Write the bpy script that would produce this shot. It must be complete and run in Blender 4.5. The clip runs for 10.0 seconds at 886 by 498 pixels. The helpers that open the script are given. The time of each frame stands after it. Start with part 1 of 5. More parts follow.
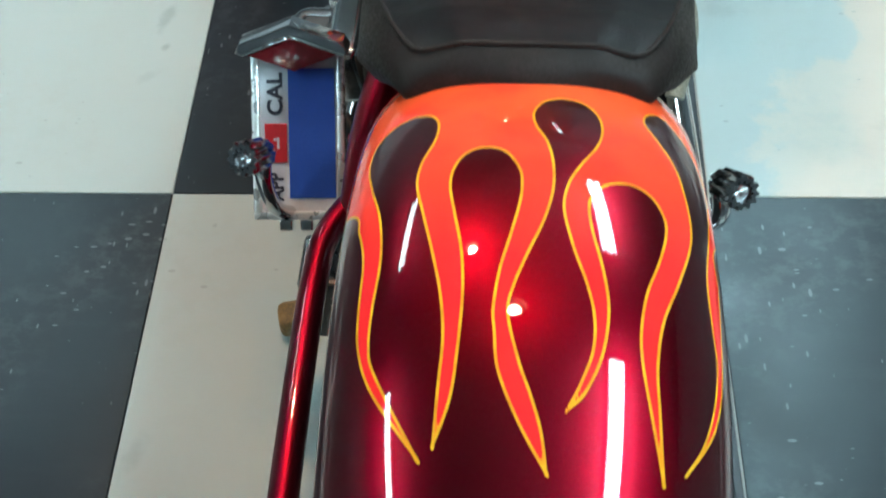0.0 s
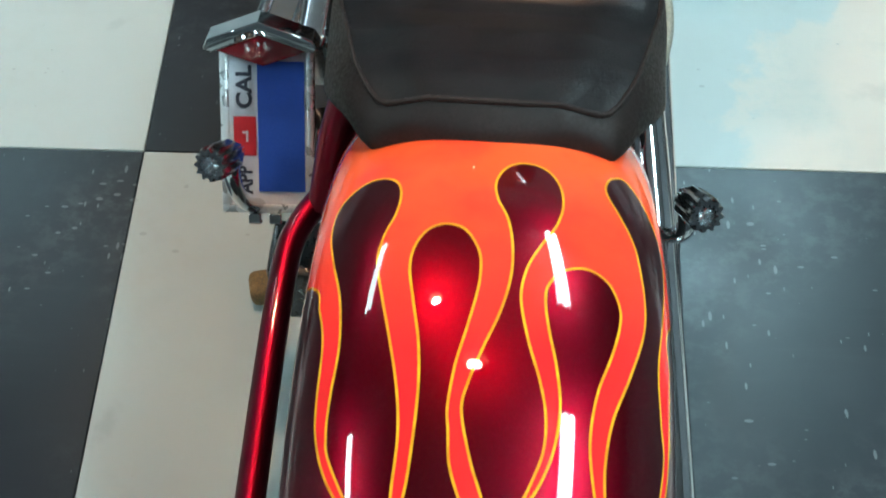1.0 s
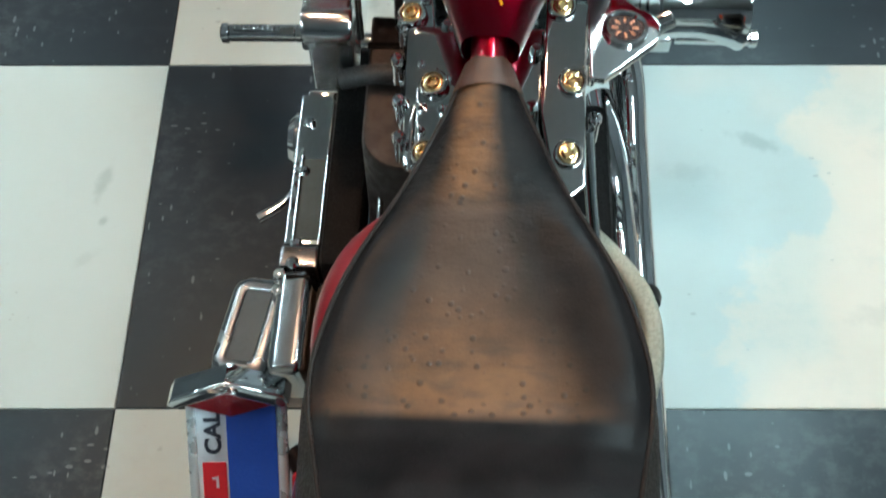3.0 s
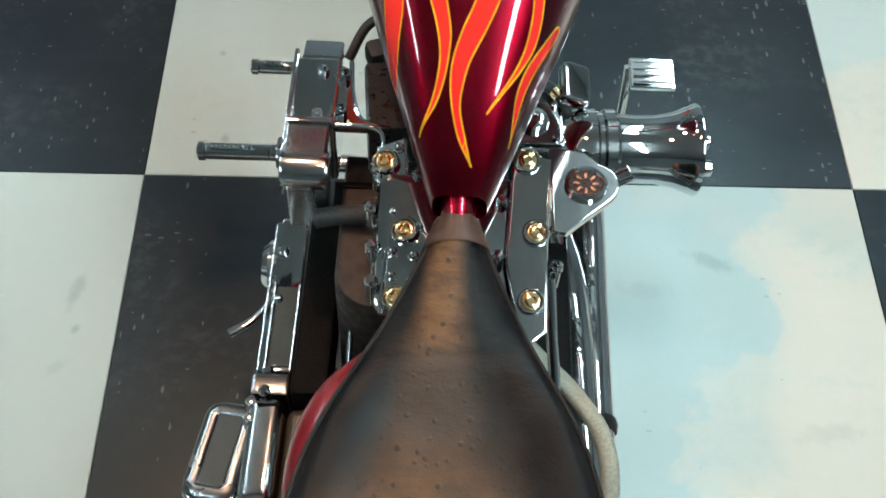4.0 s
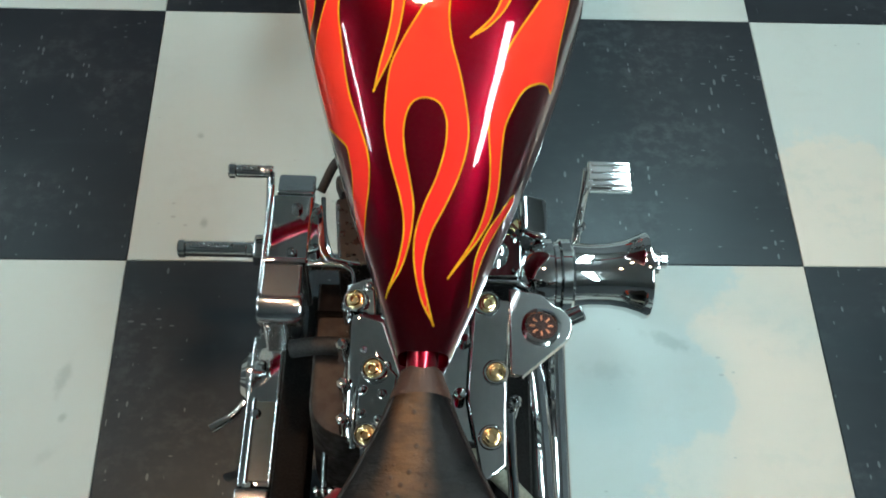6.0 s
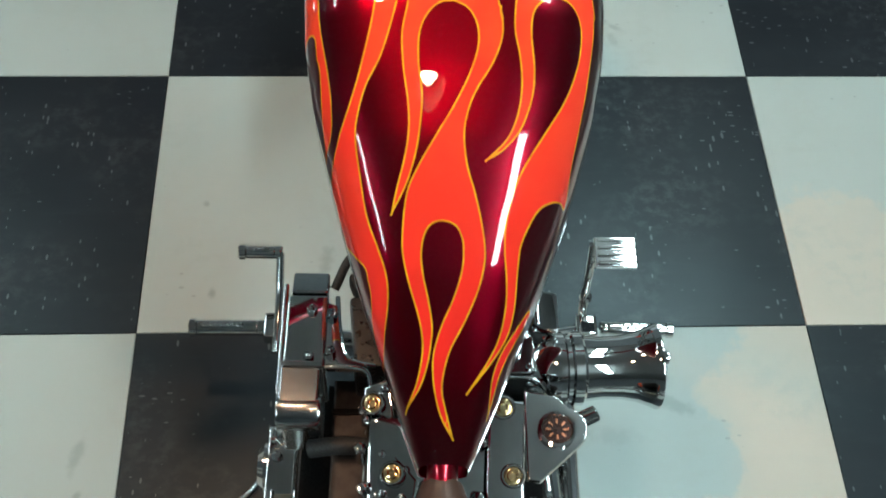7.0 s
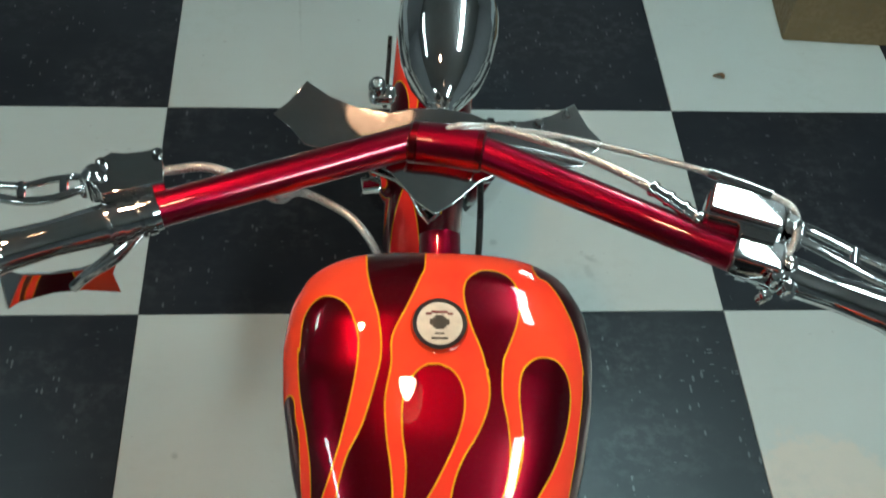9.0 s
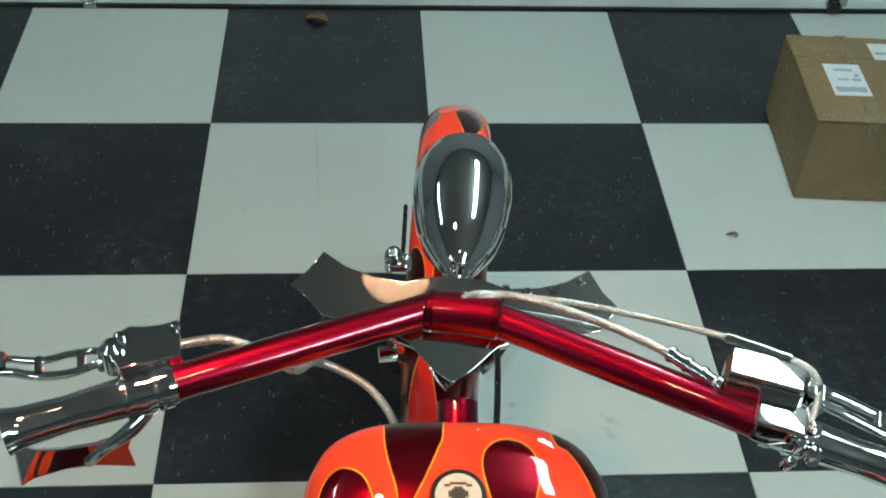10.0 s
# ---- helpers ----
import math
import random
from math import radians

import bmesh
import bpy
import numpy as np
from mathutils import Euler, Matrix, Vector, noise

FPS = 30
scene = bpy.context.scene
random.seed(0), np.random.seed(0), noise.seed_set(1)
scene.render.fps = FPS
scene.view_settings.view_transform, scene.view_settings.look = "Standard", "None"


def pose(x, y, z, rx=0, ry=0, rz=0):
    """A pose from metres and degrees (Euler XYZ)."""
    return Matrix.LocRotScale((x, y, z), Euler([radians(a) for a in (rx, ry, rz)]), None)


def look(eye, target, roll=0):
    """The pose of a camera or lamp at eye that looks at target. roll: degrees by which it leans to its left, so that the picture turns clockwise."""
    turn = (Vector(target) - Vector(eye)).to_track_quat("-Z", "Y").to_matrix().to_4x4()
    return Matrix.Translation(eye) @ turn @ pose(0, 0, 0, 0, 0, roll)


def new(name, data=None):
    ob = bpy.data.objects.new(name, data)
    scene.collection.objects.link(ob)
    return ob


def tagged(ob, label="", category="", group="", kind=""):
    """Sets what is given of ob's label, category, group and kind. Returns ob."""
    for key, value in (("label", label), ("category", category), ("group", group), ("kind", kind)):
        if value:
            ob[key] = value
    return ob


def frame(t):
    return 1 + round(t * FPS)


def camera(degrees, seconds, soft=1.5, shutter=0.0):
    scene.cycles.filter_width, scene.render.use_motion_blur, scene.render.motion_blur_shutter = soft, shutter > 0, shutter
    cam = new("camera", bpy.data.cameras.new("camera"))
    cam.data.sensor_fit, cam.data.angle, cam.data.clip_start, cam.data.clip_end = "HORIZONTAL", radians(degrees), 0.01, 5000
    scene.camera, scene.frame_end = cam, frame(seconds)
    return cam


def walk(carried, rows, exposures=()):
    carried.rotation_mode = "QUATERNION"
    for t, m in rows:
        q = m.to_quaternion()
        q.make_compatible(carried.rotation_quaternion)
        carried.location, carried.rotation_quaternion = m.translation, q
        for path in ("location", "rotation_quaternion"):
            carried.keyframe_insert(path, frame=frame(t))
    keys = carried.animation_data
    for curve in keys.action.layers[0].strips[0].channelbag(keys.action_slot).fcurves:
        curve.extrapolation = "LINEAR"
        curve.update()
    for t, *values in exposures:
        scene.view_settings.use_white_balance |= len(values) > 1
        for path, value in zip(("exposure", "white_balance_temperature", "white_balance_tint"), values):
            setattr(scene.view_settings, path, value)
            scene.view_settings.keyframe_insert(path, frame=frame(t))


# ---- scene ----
cam = camera(42.4, 10.0, soft=1.8, shutter=0.25)
PATH = [
    (0, (0.447, -1.051, 1.274), (0.383, 0.147, -0.327), -2.0),
    (0.3, (0.448, -1.019, 1.339), (0.385, 0.143, -0.288), -1.4),
    (0.5, (0.458, -1.001, 1.316), (0.456, 0.111, -0.346), 2.7),
    (1, (0.459, -0.942, 1.357), (0.432, 0.067, -0.37), 0.4),
    (1.5, (0.445, -0.843, 1.378), (0.444, 0.156, -0.355), -0.0),
    (2, (0.423, -0.739, 1.394), (0.451, 0.212, -0.365), -0.2),
    (2.5, (0.438, -0.665, 1.431), (0.497, 0.261, -0.342), 1.5),
    (3, (0.463, -0.609, 1.476), (0.453, 0.403, -0.25), -0.5),
    (3.2, (0.466, -0.605, 1.513), (0.509, 0.443, -0.19), 2.8),
    (4.3, (0.445, -0.558, 1.575), (0.505, 0.553, -0.087), 3.8),
    (4.5, (0.437, -0.548, 1.59), (0.507, 0.537, -0.089), 4.6),
    (5, (0.416, -0.524, 1.635), (0.607, 0.542, -0.046), 7.1),
    (5.5, (0.449, -0.504, 1.682), (0.541, 0.597, 0.014), 4.1),
    (5.7, (0.465, -0.5, 1.702), (0.552, 0.597, 0.032), 4.5),
    (6.8, (0.444, -0.417, 1.791), (0.566, 0.663, 0.112), 5.1),
    (7, (0.437, -0.401, 1.807), (0.546, 0.694, 0.137), 4.3),
    (7.5, (0.429, -0.352, 1.846), (0.603, 0.736, 0.177), 7.1),
    (8, (0.424, -0.281, 1.88), (0.589, 0.757, 0.178), 7.5),
    (8.5, (0.425, -0.211, 1.896), (0.599, 0.925, 0.259), 7.2),
    (9, (0.425, -0.186, 1.907), (0.591, 1.083, 0.371), 5.6),
    (9.5, (0.425, -0.177, 1.912), (0.576, 1.204, 0.472), 4.3),
    (10, (0.426, -0.179, 1.915), (0.563, 1.292, 0.567), 3.2),
]
EXPOSURES = [(0, 0.47, 6150, 9), (1, 0.45, 6150, 9), (2.5, 0.57, 6380, 11), (4.5, 0.35, 6500, 11), (5.5, 0.25, 6530, 10), (7.0, -0.04, 6650, 10), (7.5, -0.09, 6700, 10), (9.0, -0.3, 6750, 10), (10, -0.06, 6800, 9)]
walk(cam, [(t, look(eye, target, roll)) for t, eye, target, roll in PATH], EXPOSURES)

# ---- light ----
world = bpy.data.worlds.new("world")
scene.world = world
world.use_nodes = True
world.node_tree.nodes["Background"].inputs[0].default_value = (0.6, 0.72, 0.75, 1)
world.node_tree.nodes["Background"].inputs[1].default_value = 0.05

TUBE_GLOW, BULB_GLOW = 38.0, (170.0, 640.0)


# ---- materials ----
def nodes_of(name):
    m = bpy.data.materials.new(name)
    m.use_nodes = True
    nt = m.node_tree
    return m, nt, nt.nodes["Principled BSDF"]


def mixer(nt, a, b, fac):
    """A colour mix; a, b: colours or sockets; fac: socket."""
    mx = nt.nodes.new("ShaderNodeMix")
    mx.data_type = "RGBA"
    for value, slot in ((fac, 0), (a, 6), (b, 7)):
        if isinstance(value, bpy.types.NodeSocket):
            nt.links.new(value, mx.inputs[slot])
        elif slot == 0:
            mx.inputs[0].default_value = value
        else:
            mx.inputs[slot].default_value = (*value, 1)
    return mx.outputs[2]


def grain(nt, scale, detail=4.0, lo=0.4, hi=0.6, coords="Object", rough=0.55, stretch=None):
    """Noise in object space, cut to lo..hi and spread over 0..1."""
    tc = nt.nodes.new("ShaderNodeTexCoord")
    no = nt.nodes.new("ShaderNodeTexNoise")
    no.inputs["Scale"].default_value, no.inputs["Detail"].default_value = scale, detail
    no.inputs["Roughness"].default_value = rough
    if stretch:
        mp = nt.nodes.new("ShaderNodeMapping")
        mp.inputs["Scale"].default_value = stretch
        nt.links.new(tc.outputs[coords], mp.inputs[0])
        nt.links.new(mp.outputs[0], no.inputs["Vector"])
    else:
        nt.links.new(tc.outputs[coords], no.inputs["Vector"])
    mr = nt.nodes.new("ShaderNodeMapRange")
    mr.inputs[1].default_value, mr.inputs[2].default_value = lo, hi
    nt.links.new(no.outputs["Fac"], mr.inputs[0])
    return mr.outputs[0]


def bump(nt, bsdf, height, strength, distance=0.002):
    b = nt.nodes.new("ShaderNodeBump")
    b.inputs["Strength"].default_value, b.inputs["Distance"].default_value = strength, distance
    nt.links.new(height, b.inputs["Height"])
    nt.links.new(b.outputs[0], bsdf.inputs["Normal"])


def plain(name, base, rough, metal=0.0, vary=0.15, scale=18.0, coat=0.0, relief=0.0):
    """A surface with grain at two scales in its colour and its gloss."""
    m, nt, p = nodes_of(name)
    dark = tuple(c * (1 - vary) for c in base)
    lite = tuple(min(1, c * (1 + vary)) for c in base)
    big, fine = grain(nt, scale, 3), grain(nt, scale * 9, 5)
    first = mixer(nt, dark, lite, big)
    nt.links.new(mixer(nt, first, base, fine), p.inputs["Base Color"])
    mr = nt.nodes.new("ShaderNodeMapRange")
    mr.inputs[3].default_value, mr.inputs[4].default_value = rough * 0.8, min(1, rough * 1.25)
    nt.links.new(fine, mr.inputs[0])
    nt.links.new(mr.outputs[0], p.inputs["Roughness"])
    p.inputs["Metallic"].default_value = metal
    p.inputs["Coat Weight"].default_value, p.inputs["Coat Roughness"].default_value = coat, 0.03
    if relief:
        bump(nt, p, fine, relief)
    return m


CHROME = plain("chrome", (0.68, 0.675, 0.675), 0.035, 1.0, 0.03, 30)
GREY_PANEL = plain("grey_panel", (0.12, 0.14, 0.15), 0.12, 0.0, 0.05, 20)
# a reflection of the brown seat as a plain colour
BROWN_REFLECTION = plain("brown_reflection", (0.075, 0.05, 0.035), 0.35, 0.3, 0.25, 25)
SMOKED = plain("smoked_glass", (0.07, 0.085, 0.085), 0.12, 0.0, 0.1, 30)
BLACK_CHROME = plain("black_chrome", (0.34, 0.34, 0.34), 0.12, 1.0, 0.1, 40)
RUBBED = plain("rubbed_chrome", (0.3, 0.305, 0.315), 0.22, 1.0, 0.04, 0.7)
STEEL = plain("brushed_steel", (0.5, 0.51, 0.52), 0.16, 1.0, 0.04, 40)
BRASS = plain("brass_bolt", (0.8, 0.6, 0.33), 0.16, 1.0, 0.15, 60)
BLACK_METAL = plain("black_metal", (0.016, 0.014, 0.014), 0.32, 0.2, 0.08, 12, 0.2)
BELT = plain("matt_black_belt", (0.006, 0.005, 0.005), 0.7, 0, 0.3, 40)
BELT.node_tree.nodes["Principled BSDF"].inputs["Specular IOR Level"].default_value = 0.12
RUBBER = plain("rubber", (0.02, 0.02, 0.021), 0.6, 0, 0.3, 40, 0, 0.1)
OIL_BAG = plain("brown_black_enamel", (0.03, 0.019, 0.016), 0.6, 0, 0.12, 8)
HOSE = plain("braided_hose", (0.42, 0.4, 0.32), 0.35, 0.5, 0.25, 300, 0, 0.4)
CLEAR_HOSE = plain("braided_cable", (0.48, 0.47, 0.45), 0.28, 0.85, 0.12, 120, 0.2, 0.15)
GLASS_RED = plain("red_lens", (0.16, 0.004, 0.008), 0.12, 0, 0.2, 60, 0.6)
SILVER = plain("brushed_silver", (0.7, 0.74, 0.74), 0.3, 0.7, 0.06, 6)
PLATE_WHITE = plain("plate_white", (0.62, 0.64, 0.68), 0.35, 0, 0.08, 50)
PLATE_BLUE = plain("plate_blue", (0.012, 0.07, 0.42), 0.5, 0, 0.05, 40)
RED_ENAMEL = plain("red_enamel", (0.2, 0.002, 0.009), 0.4, 0, 0.05, 1, 0.4)
STICKER_RED = plain("sticker_red", (0.5, 0.012, 0.02), 0.4, 0, 0.1, 60)
INK = plain("ink", (0.02, 0.022, 0.04), 0.5, 0, 0.1, 50)
WALL_PAINT = plain("wall_paint", (0.19, 0.2, 0.21), 0.7, 0, 0.06, 3, 0, 0.05)
CEILING_PAINT = plain("ceiling_paint", (0.29, 0.295, 0.295), 0.8, 0, 0.04, 3)
DOOR_PAINT = plain("door_paint", (0.72, 0.78, 0.8), 0.4, 0, 0.06, 5)
CARD = plain("cardboard", (0.225, 0.155, 0.078), 0.75, 0, 0.14, 7, 0, 0.1)
CARD_TAPE = plain("brown_tape", (0.25, 0.18, 0.11), 0.25, 0, 0.1, 20, 0.4)
PAPER = plain("label_paper", (0.72, 0.76, 0.78), 0.55, 0, 0.05, 30)
PAPER_PRINT = plain("faint_print", (0.36, 0.4, 0.45), 0.6, 0, 0.2, 60)
DRY_LEAF = plain("dry_leaf", (0.16, 0.09, 0.045), 0.8, 0, 0.4, 60)
WOOD_BLOCK = plain("weathered_wood", (0.3, 0.17, 0.06), 0.7, 0, 0.4, 40, 0, 0.3)
TIN = plain("fixture_enamel", (0.75, 0.77, 0.75), 0.4, 0, 0.04, 10)


def candy(name, base=(0.17, 0.0015, 0.008), rough=0.3):
    m, nt, p = nodes_of(name)
    flake = grain(nt, 2200, 2, 0.3, 0.7)
    big = grain(nt, 9, 3, 0.3, 0.7)
    tone = mixer(nt, tuple(c * 0.8 for c in base), tuple(c * 1.15 for c in base), flake)
    nt.links.new(mixer(nt, tone, base, big), p.inputs["Base Color"])
    p.inputs["Metallic"].default_value, p.inputs["Roughness"].default_value = 1.0, rough
    p.inputs["Coat Weight"].default_value, p.inputs["Coat Roughness"].default_value = 1.0, 0.015
    return m


BAR_RED = candy("candy_red_bar", (0.27, 0.0022, 0.021), 0.34)
BAR_RED.node_tree.nodes["Principled BSDF"].inputs["Coat Roughness"].default_value = 0.04
CANDY = candy("candy_red")
CANDY_BRIGHT = candy("candy_red_bright", (0.42, 0.003, 0.018), 0.3)


def flame_paint():
    """Candy red body with orange licks and a yellow pinstripe, read from the paint's layout on the panel."""
    m, nt, p = nodes_of("flame_paint")

    def layout(name):
        at = nt.nodes.new("ShaderNodeAttribute")
        at.attribute_name = name
        return at.outputs["Fac"]

    def step(value, lo, hi):
        mr = nt.nodes.new("ShaderNodeMapRange")
        mr.inputs[1].default_value, mr.inputs[2].default_value = lo, hi
        nt.links.new(value, mr.inputs[0])
        return mr.outputs[0]

    edge, run = layout("flame_edge"), layout("flame_run")
    flake = grain(nt, 2200, 2, 0.3, 0.7)
    body = mixer(nt, (0.128, 0.0004, 0.0058), (0.2, 0.0006, 0.009), flake)
    heat = mixer(nt, (0.95, 0.11, 0.026), (0.9, 0.02, 0.022), run)
    cloud = mixer(nt, heat, (0.93, 0.034, 0.022), grain(nt, 14, 3, 0.45, 0.8))
    stripe = mixer(nt, (0.72, 0.27, 0.012), (0.86, 0.37, 0.015), grain(nt, 60, 2))
    inner = step(edge, 0.0005, 0.0010)
    outer = step(edge, -0.0012, -0.0008)
    rim = mixer(nt, body, stripe, outer)
    nt.links.new(mixer(nt, rim, cloud, inner), p.inputs["Base Color"])
    metal = nt.nodes.new("ShaderNodeMapRange")
    metal.inputs[3].default_value, metal.inputs[4].default_value = 1.0, 0.0
    p.inputs["Specular IOR Level"].default_value = 0.0
    nt.links.new(outer, metal.inputs[0])
    nt.links.new(metal.outputs[0], p.inputs["Metallic"])
    p.inputs["Roughness"].default_value = 0.31
    p.inputs["Coat Weight"].default_value, p.inputs["Coat Roughness"].default_value = 1.0, 0.015
    return m


FLAMES = flame_paint()


def seat_leather():
    m, nt, p = nodes_of("seat_leather")
    tc = nt.nodes.new("ShaderNodeTexCoord")
    xyz = nt.nodes.new("ShaderNodeSeparateXYZ")
    nt.links.new(tc.outputs["Object"], xyz.inputs[0])

    def calc(op, a, b):
        n = nt.nodes.new("ShaderNodeMath")
        n.operation = op
        for v, slot in ((a, 0), (b, 1)):
            if isinstance(v, bpy.types.NodeSocket):
                nt.links.new(v, n.inputs[slot])
            else:
                n.inputs[slot].default_value = v
        return n.outputs[0]

    def ramp(value, lo, hi):
        mr = nt.nodes.new("ShaderNodeMapRange")
        mr.interpolation_type = "SMOOTHSTEP"
        mr.inputs[1].default_value, mr.inputs[2].default_value = lo, hi
        nt.links.new(value, mr.inputs[0])
        return mr.outputs[0]

    # brown ostrich insert, partly lamp sheen painted in, that widens from the nose to the bucket, dyed black at the
    # borders
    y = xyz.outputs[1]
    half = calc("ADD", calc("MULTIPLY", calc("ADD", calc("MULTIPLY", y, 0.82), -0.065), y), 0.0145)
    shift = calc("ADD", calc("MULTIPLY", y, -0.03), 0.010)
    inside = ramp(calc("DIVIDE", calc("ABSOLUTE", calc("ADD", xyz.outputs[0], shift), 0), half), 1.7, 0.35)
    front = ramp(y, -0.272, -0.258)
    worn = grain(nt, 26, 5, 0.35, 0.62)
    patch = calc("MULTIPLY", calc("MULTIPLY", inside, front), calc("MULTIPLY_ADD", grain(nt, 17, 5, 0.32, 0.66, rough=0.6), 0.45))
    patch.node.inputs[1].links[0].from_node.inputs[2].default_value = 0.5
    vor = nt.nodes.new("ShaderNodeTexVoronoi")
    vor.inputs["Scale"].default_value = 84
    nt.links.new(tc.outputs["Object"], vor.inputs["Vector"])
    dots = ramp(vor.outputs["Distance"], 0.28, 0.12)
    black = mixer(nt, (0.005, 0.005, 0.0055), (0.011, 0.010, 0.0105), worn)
    # the bulbs' warm sheen is put into the lighter rear and nose browns
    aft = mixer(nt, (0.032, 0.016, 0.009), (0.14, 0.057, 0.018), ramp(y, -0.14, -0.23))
    sheen_brown = mixer(nt, aft, (0.16, 0.066, 0.021), ramp(y, -0.092, -0.07))
    brown = mixer(nt, sheen_brown, (0.03, 0.015, 0.008), grain(nt, 60, 4, 0.45, 0.9, stretch=(0.5, 1.3, 1)))
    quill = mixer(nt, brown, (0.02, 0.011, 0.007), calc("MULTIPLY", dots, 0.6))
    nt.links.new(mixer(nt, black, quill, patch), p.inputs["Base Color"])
    mr = nt.nodes.new("ShaderNodeMapRange")
    mr.inputs[3].default_value, mr.inputs[4].default_value = 0.36, 0.45
    polish = nt.nodes.new("ShaderNodeMapRange")
    polish.inputs[3].default_value, polish.inputs[4].default_value = 0.13, 0.48
    nt.links.new(patch, polish.inputs[0])
    nt.links.new(polish.outputs[0], p.inputs["Specular IOR Level"])
    nt.links.new(calc("MULTIPLY_ADD", patch, 0.7), mr.inputs[0])
    nt.links.new(calc("MULTIPLY", worn, 0.3), mr.inputs[0].links[0].from_node.inputs[2])
    nt.links.new(mr.outputs[0], p.inputs["Roughness"])
    fine = grain(nt, 420, 5, 0.3, 0.7)
    creases = calc("MULTIPLY", grain(nt, 70, 5, 0.3, 0.7, rough=0.65, stretch=(0.5, 1, 1)), calc("MULTIPLY", ramp(y, -0.19, -0.05), 0.6))
    height = calc("ADD", calc("MULTIPLY", dots, calc("MULTIPLY", patch, 0.7)), calc("ADD", calc("ADD", creases, calc("MULTIPLY", fine, 0.09)), calc("MULTIPLY", grain(nt, 34, 3, 0.3, 0.7), 0.2)))
    bump(nt, p, height, 0.8, 0.0022)
    return m


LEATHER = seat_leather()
COLLAR_LEATHER = plain("collar_leather", (0.055, 0.023, 0.014), 0.5, 0, 0.25, 60, 0, 0.15)
LEATHER_TRIM = plain("leather_trim", (0.013, 0.0085, 0.007), 0.55, 0, 0.3, 40, 0, 0.03)
LEATHER_TRIM.node_tree.nodes["Principled BSDF"].inputs["Specular IOR Level"].default_value = 0.25


def floor_tile(name, base, other, speck, scuff, grime, dust, gloss, sparks, haze=0.5, satin=(0.3, 0.42), marks=(), yellowed=(), cream=(0.625, 0.57, 0.495)):
    """Vinyl: broad soft tone, faint smears, small flecks that gather here and there, yellowed patches (x, y, radius) and heel marks (x, y, length, width, turn, depth)."""
    m, nt, p = nodes_of(name)
    info = nt.nodes.new("ShaderNodeObjectInfo")
    geo = nt.nodes.new("ShaderNodeNewGeometry")

    def placed(stretch):
        mp = nt.nodes.new("ShaderNodeMapping")
        mp.inputs["Scale"].default_value = stretch
        nt.links.new(geo.outputs["Position"], mp.inputs[0])
        return mp.outputs[0]

    def span(value, lo, hi, to=1.0):
        mr = nt.nodes.new("ShaderNodeMapRange")
        mr.interpolation_type = "SMOOTHSTEP"
        for slot, v in ((1, lo), (2, hi)):
            if isinstance(v, bpy.types.NodeSocket):
                nt.links.new(v, mr.inputs[slot])
            else:
                mr.inputs[slot].default_value = v
        mr.inputs[4].default_value = to
        nt.links.new(value, mr.inputs[0])
        return mr.outputs[0]

    def cloud(scale, detail, lo, hi, stretch=(1, 1, 1), rough=0.5, to=1.0):
        no = nt.nodes.new("ShaderNodeTexNoise")
        no.inputs["Scale"].default_value, no.inputs["Detail"].default_value = scale, detail
        no.inputs["Roughness"].default_value = rough
        nt.links.new(placed(stretch), no.inputs["Vector"])
        return span(no.outputs["Fac"], lo, hi, to)

    def times(x, y, op="MULTIPLY"):
        n = nt.nodes.new("ShaderNodeMath")
        n.operation = op
        for v, slot in ((x, 0), (y, 1)):
            if isinstance(v, bpy.types.NodeSocket):
                nt.links.new(v, n.inputs[slot])
            else:
                n.inputs[slot].default_value = v
        return n.outputs[0]

    def flecks(scale, most, stretch, gather, lo, hi, rare=0.55):
        """Spots of uneven size, thick where the gathering noise is high."""
        vo = nt.nodes.new("ShaderNodeTexVoronoi")
        vo.inputs["Scale"].default_value = scale
        nt.links.new(placed(stretch), vo.inputs["Vector"])
        chance = nt.nodes.new("ShaderNodeSeparateColor")
        nt.links.new(vo.outputs["Color"], chance.inputs[0])
        size = times(times(span(chance.outputs[0], rare, 1.0), cloud(gather, 2, lo, hi)), most)
        return span(times(size, vo.outputs["Distance"], "SUBTRACT"), 0.0, 0.07)

    def blot(x, y, length, width, turn, rag, edge):
        """1 inside an oval of ragged outline on the floor, fading over the edge."""
        mp = nt.nodes.new("ShaderNodeMapping")
        mp.vector_type = "TEXTURE"
        mp.inputs["Location"].default_value, mp.inputs["Scale"].default_value = (x, y, 0), (length, width, 1)
        mp.inputs["Rotation"].default_value = (0, 0, radians(turn))
        nt.links.new(geo.outputs["Position"], mp.inputs[0])
        far = nt.nodes.new("ShaderNodeVectorMath")
        far.operation = "LENGTH"
        nt.links.new(mp.outputs[0], far.inputs[0])
        return span(times(far.outputs["Value"], rag, "ADD"), 1.0 + edge, 1.0 - edge)

    broad = mixer(nt, base, other, cloud(1.7, 2, 0.3, 0.7))
    tint = mixer(nt, broad, tuple(c * 0.95 for c in base), info.outputs["Random"])
    if yellowed:
        rag = times(times(cloud(7, 5, 0.2, 0.8, (1, 1, 1), 0.6), 0.5, "SUBTRACT"), 0.55)
        patch = None
        for x, y, r in yellowed:
            one = blot(x, y, r, r, 0, rag, 0.09)
            patch = one if patch is None else times(patch, one, "MAXIMUM")
        tint = mixer(nt, tint, cream, times(patch, 0.95))
    smear = mixer(nt, tint, scuff, cloud(5, 2, 0.35, 0.95, (1, 1.5, 1), 0.5, dust))
    powder = times(cloud(3.6, 3, 0.42, 0.66), cloud(30, 6, 0.43, 0.66, (1, 1.2, 1), 0.65))
    smear = mixer(nt, smear, grime, times(powder, haze))
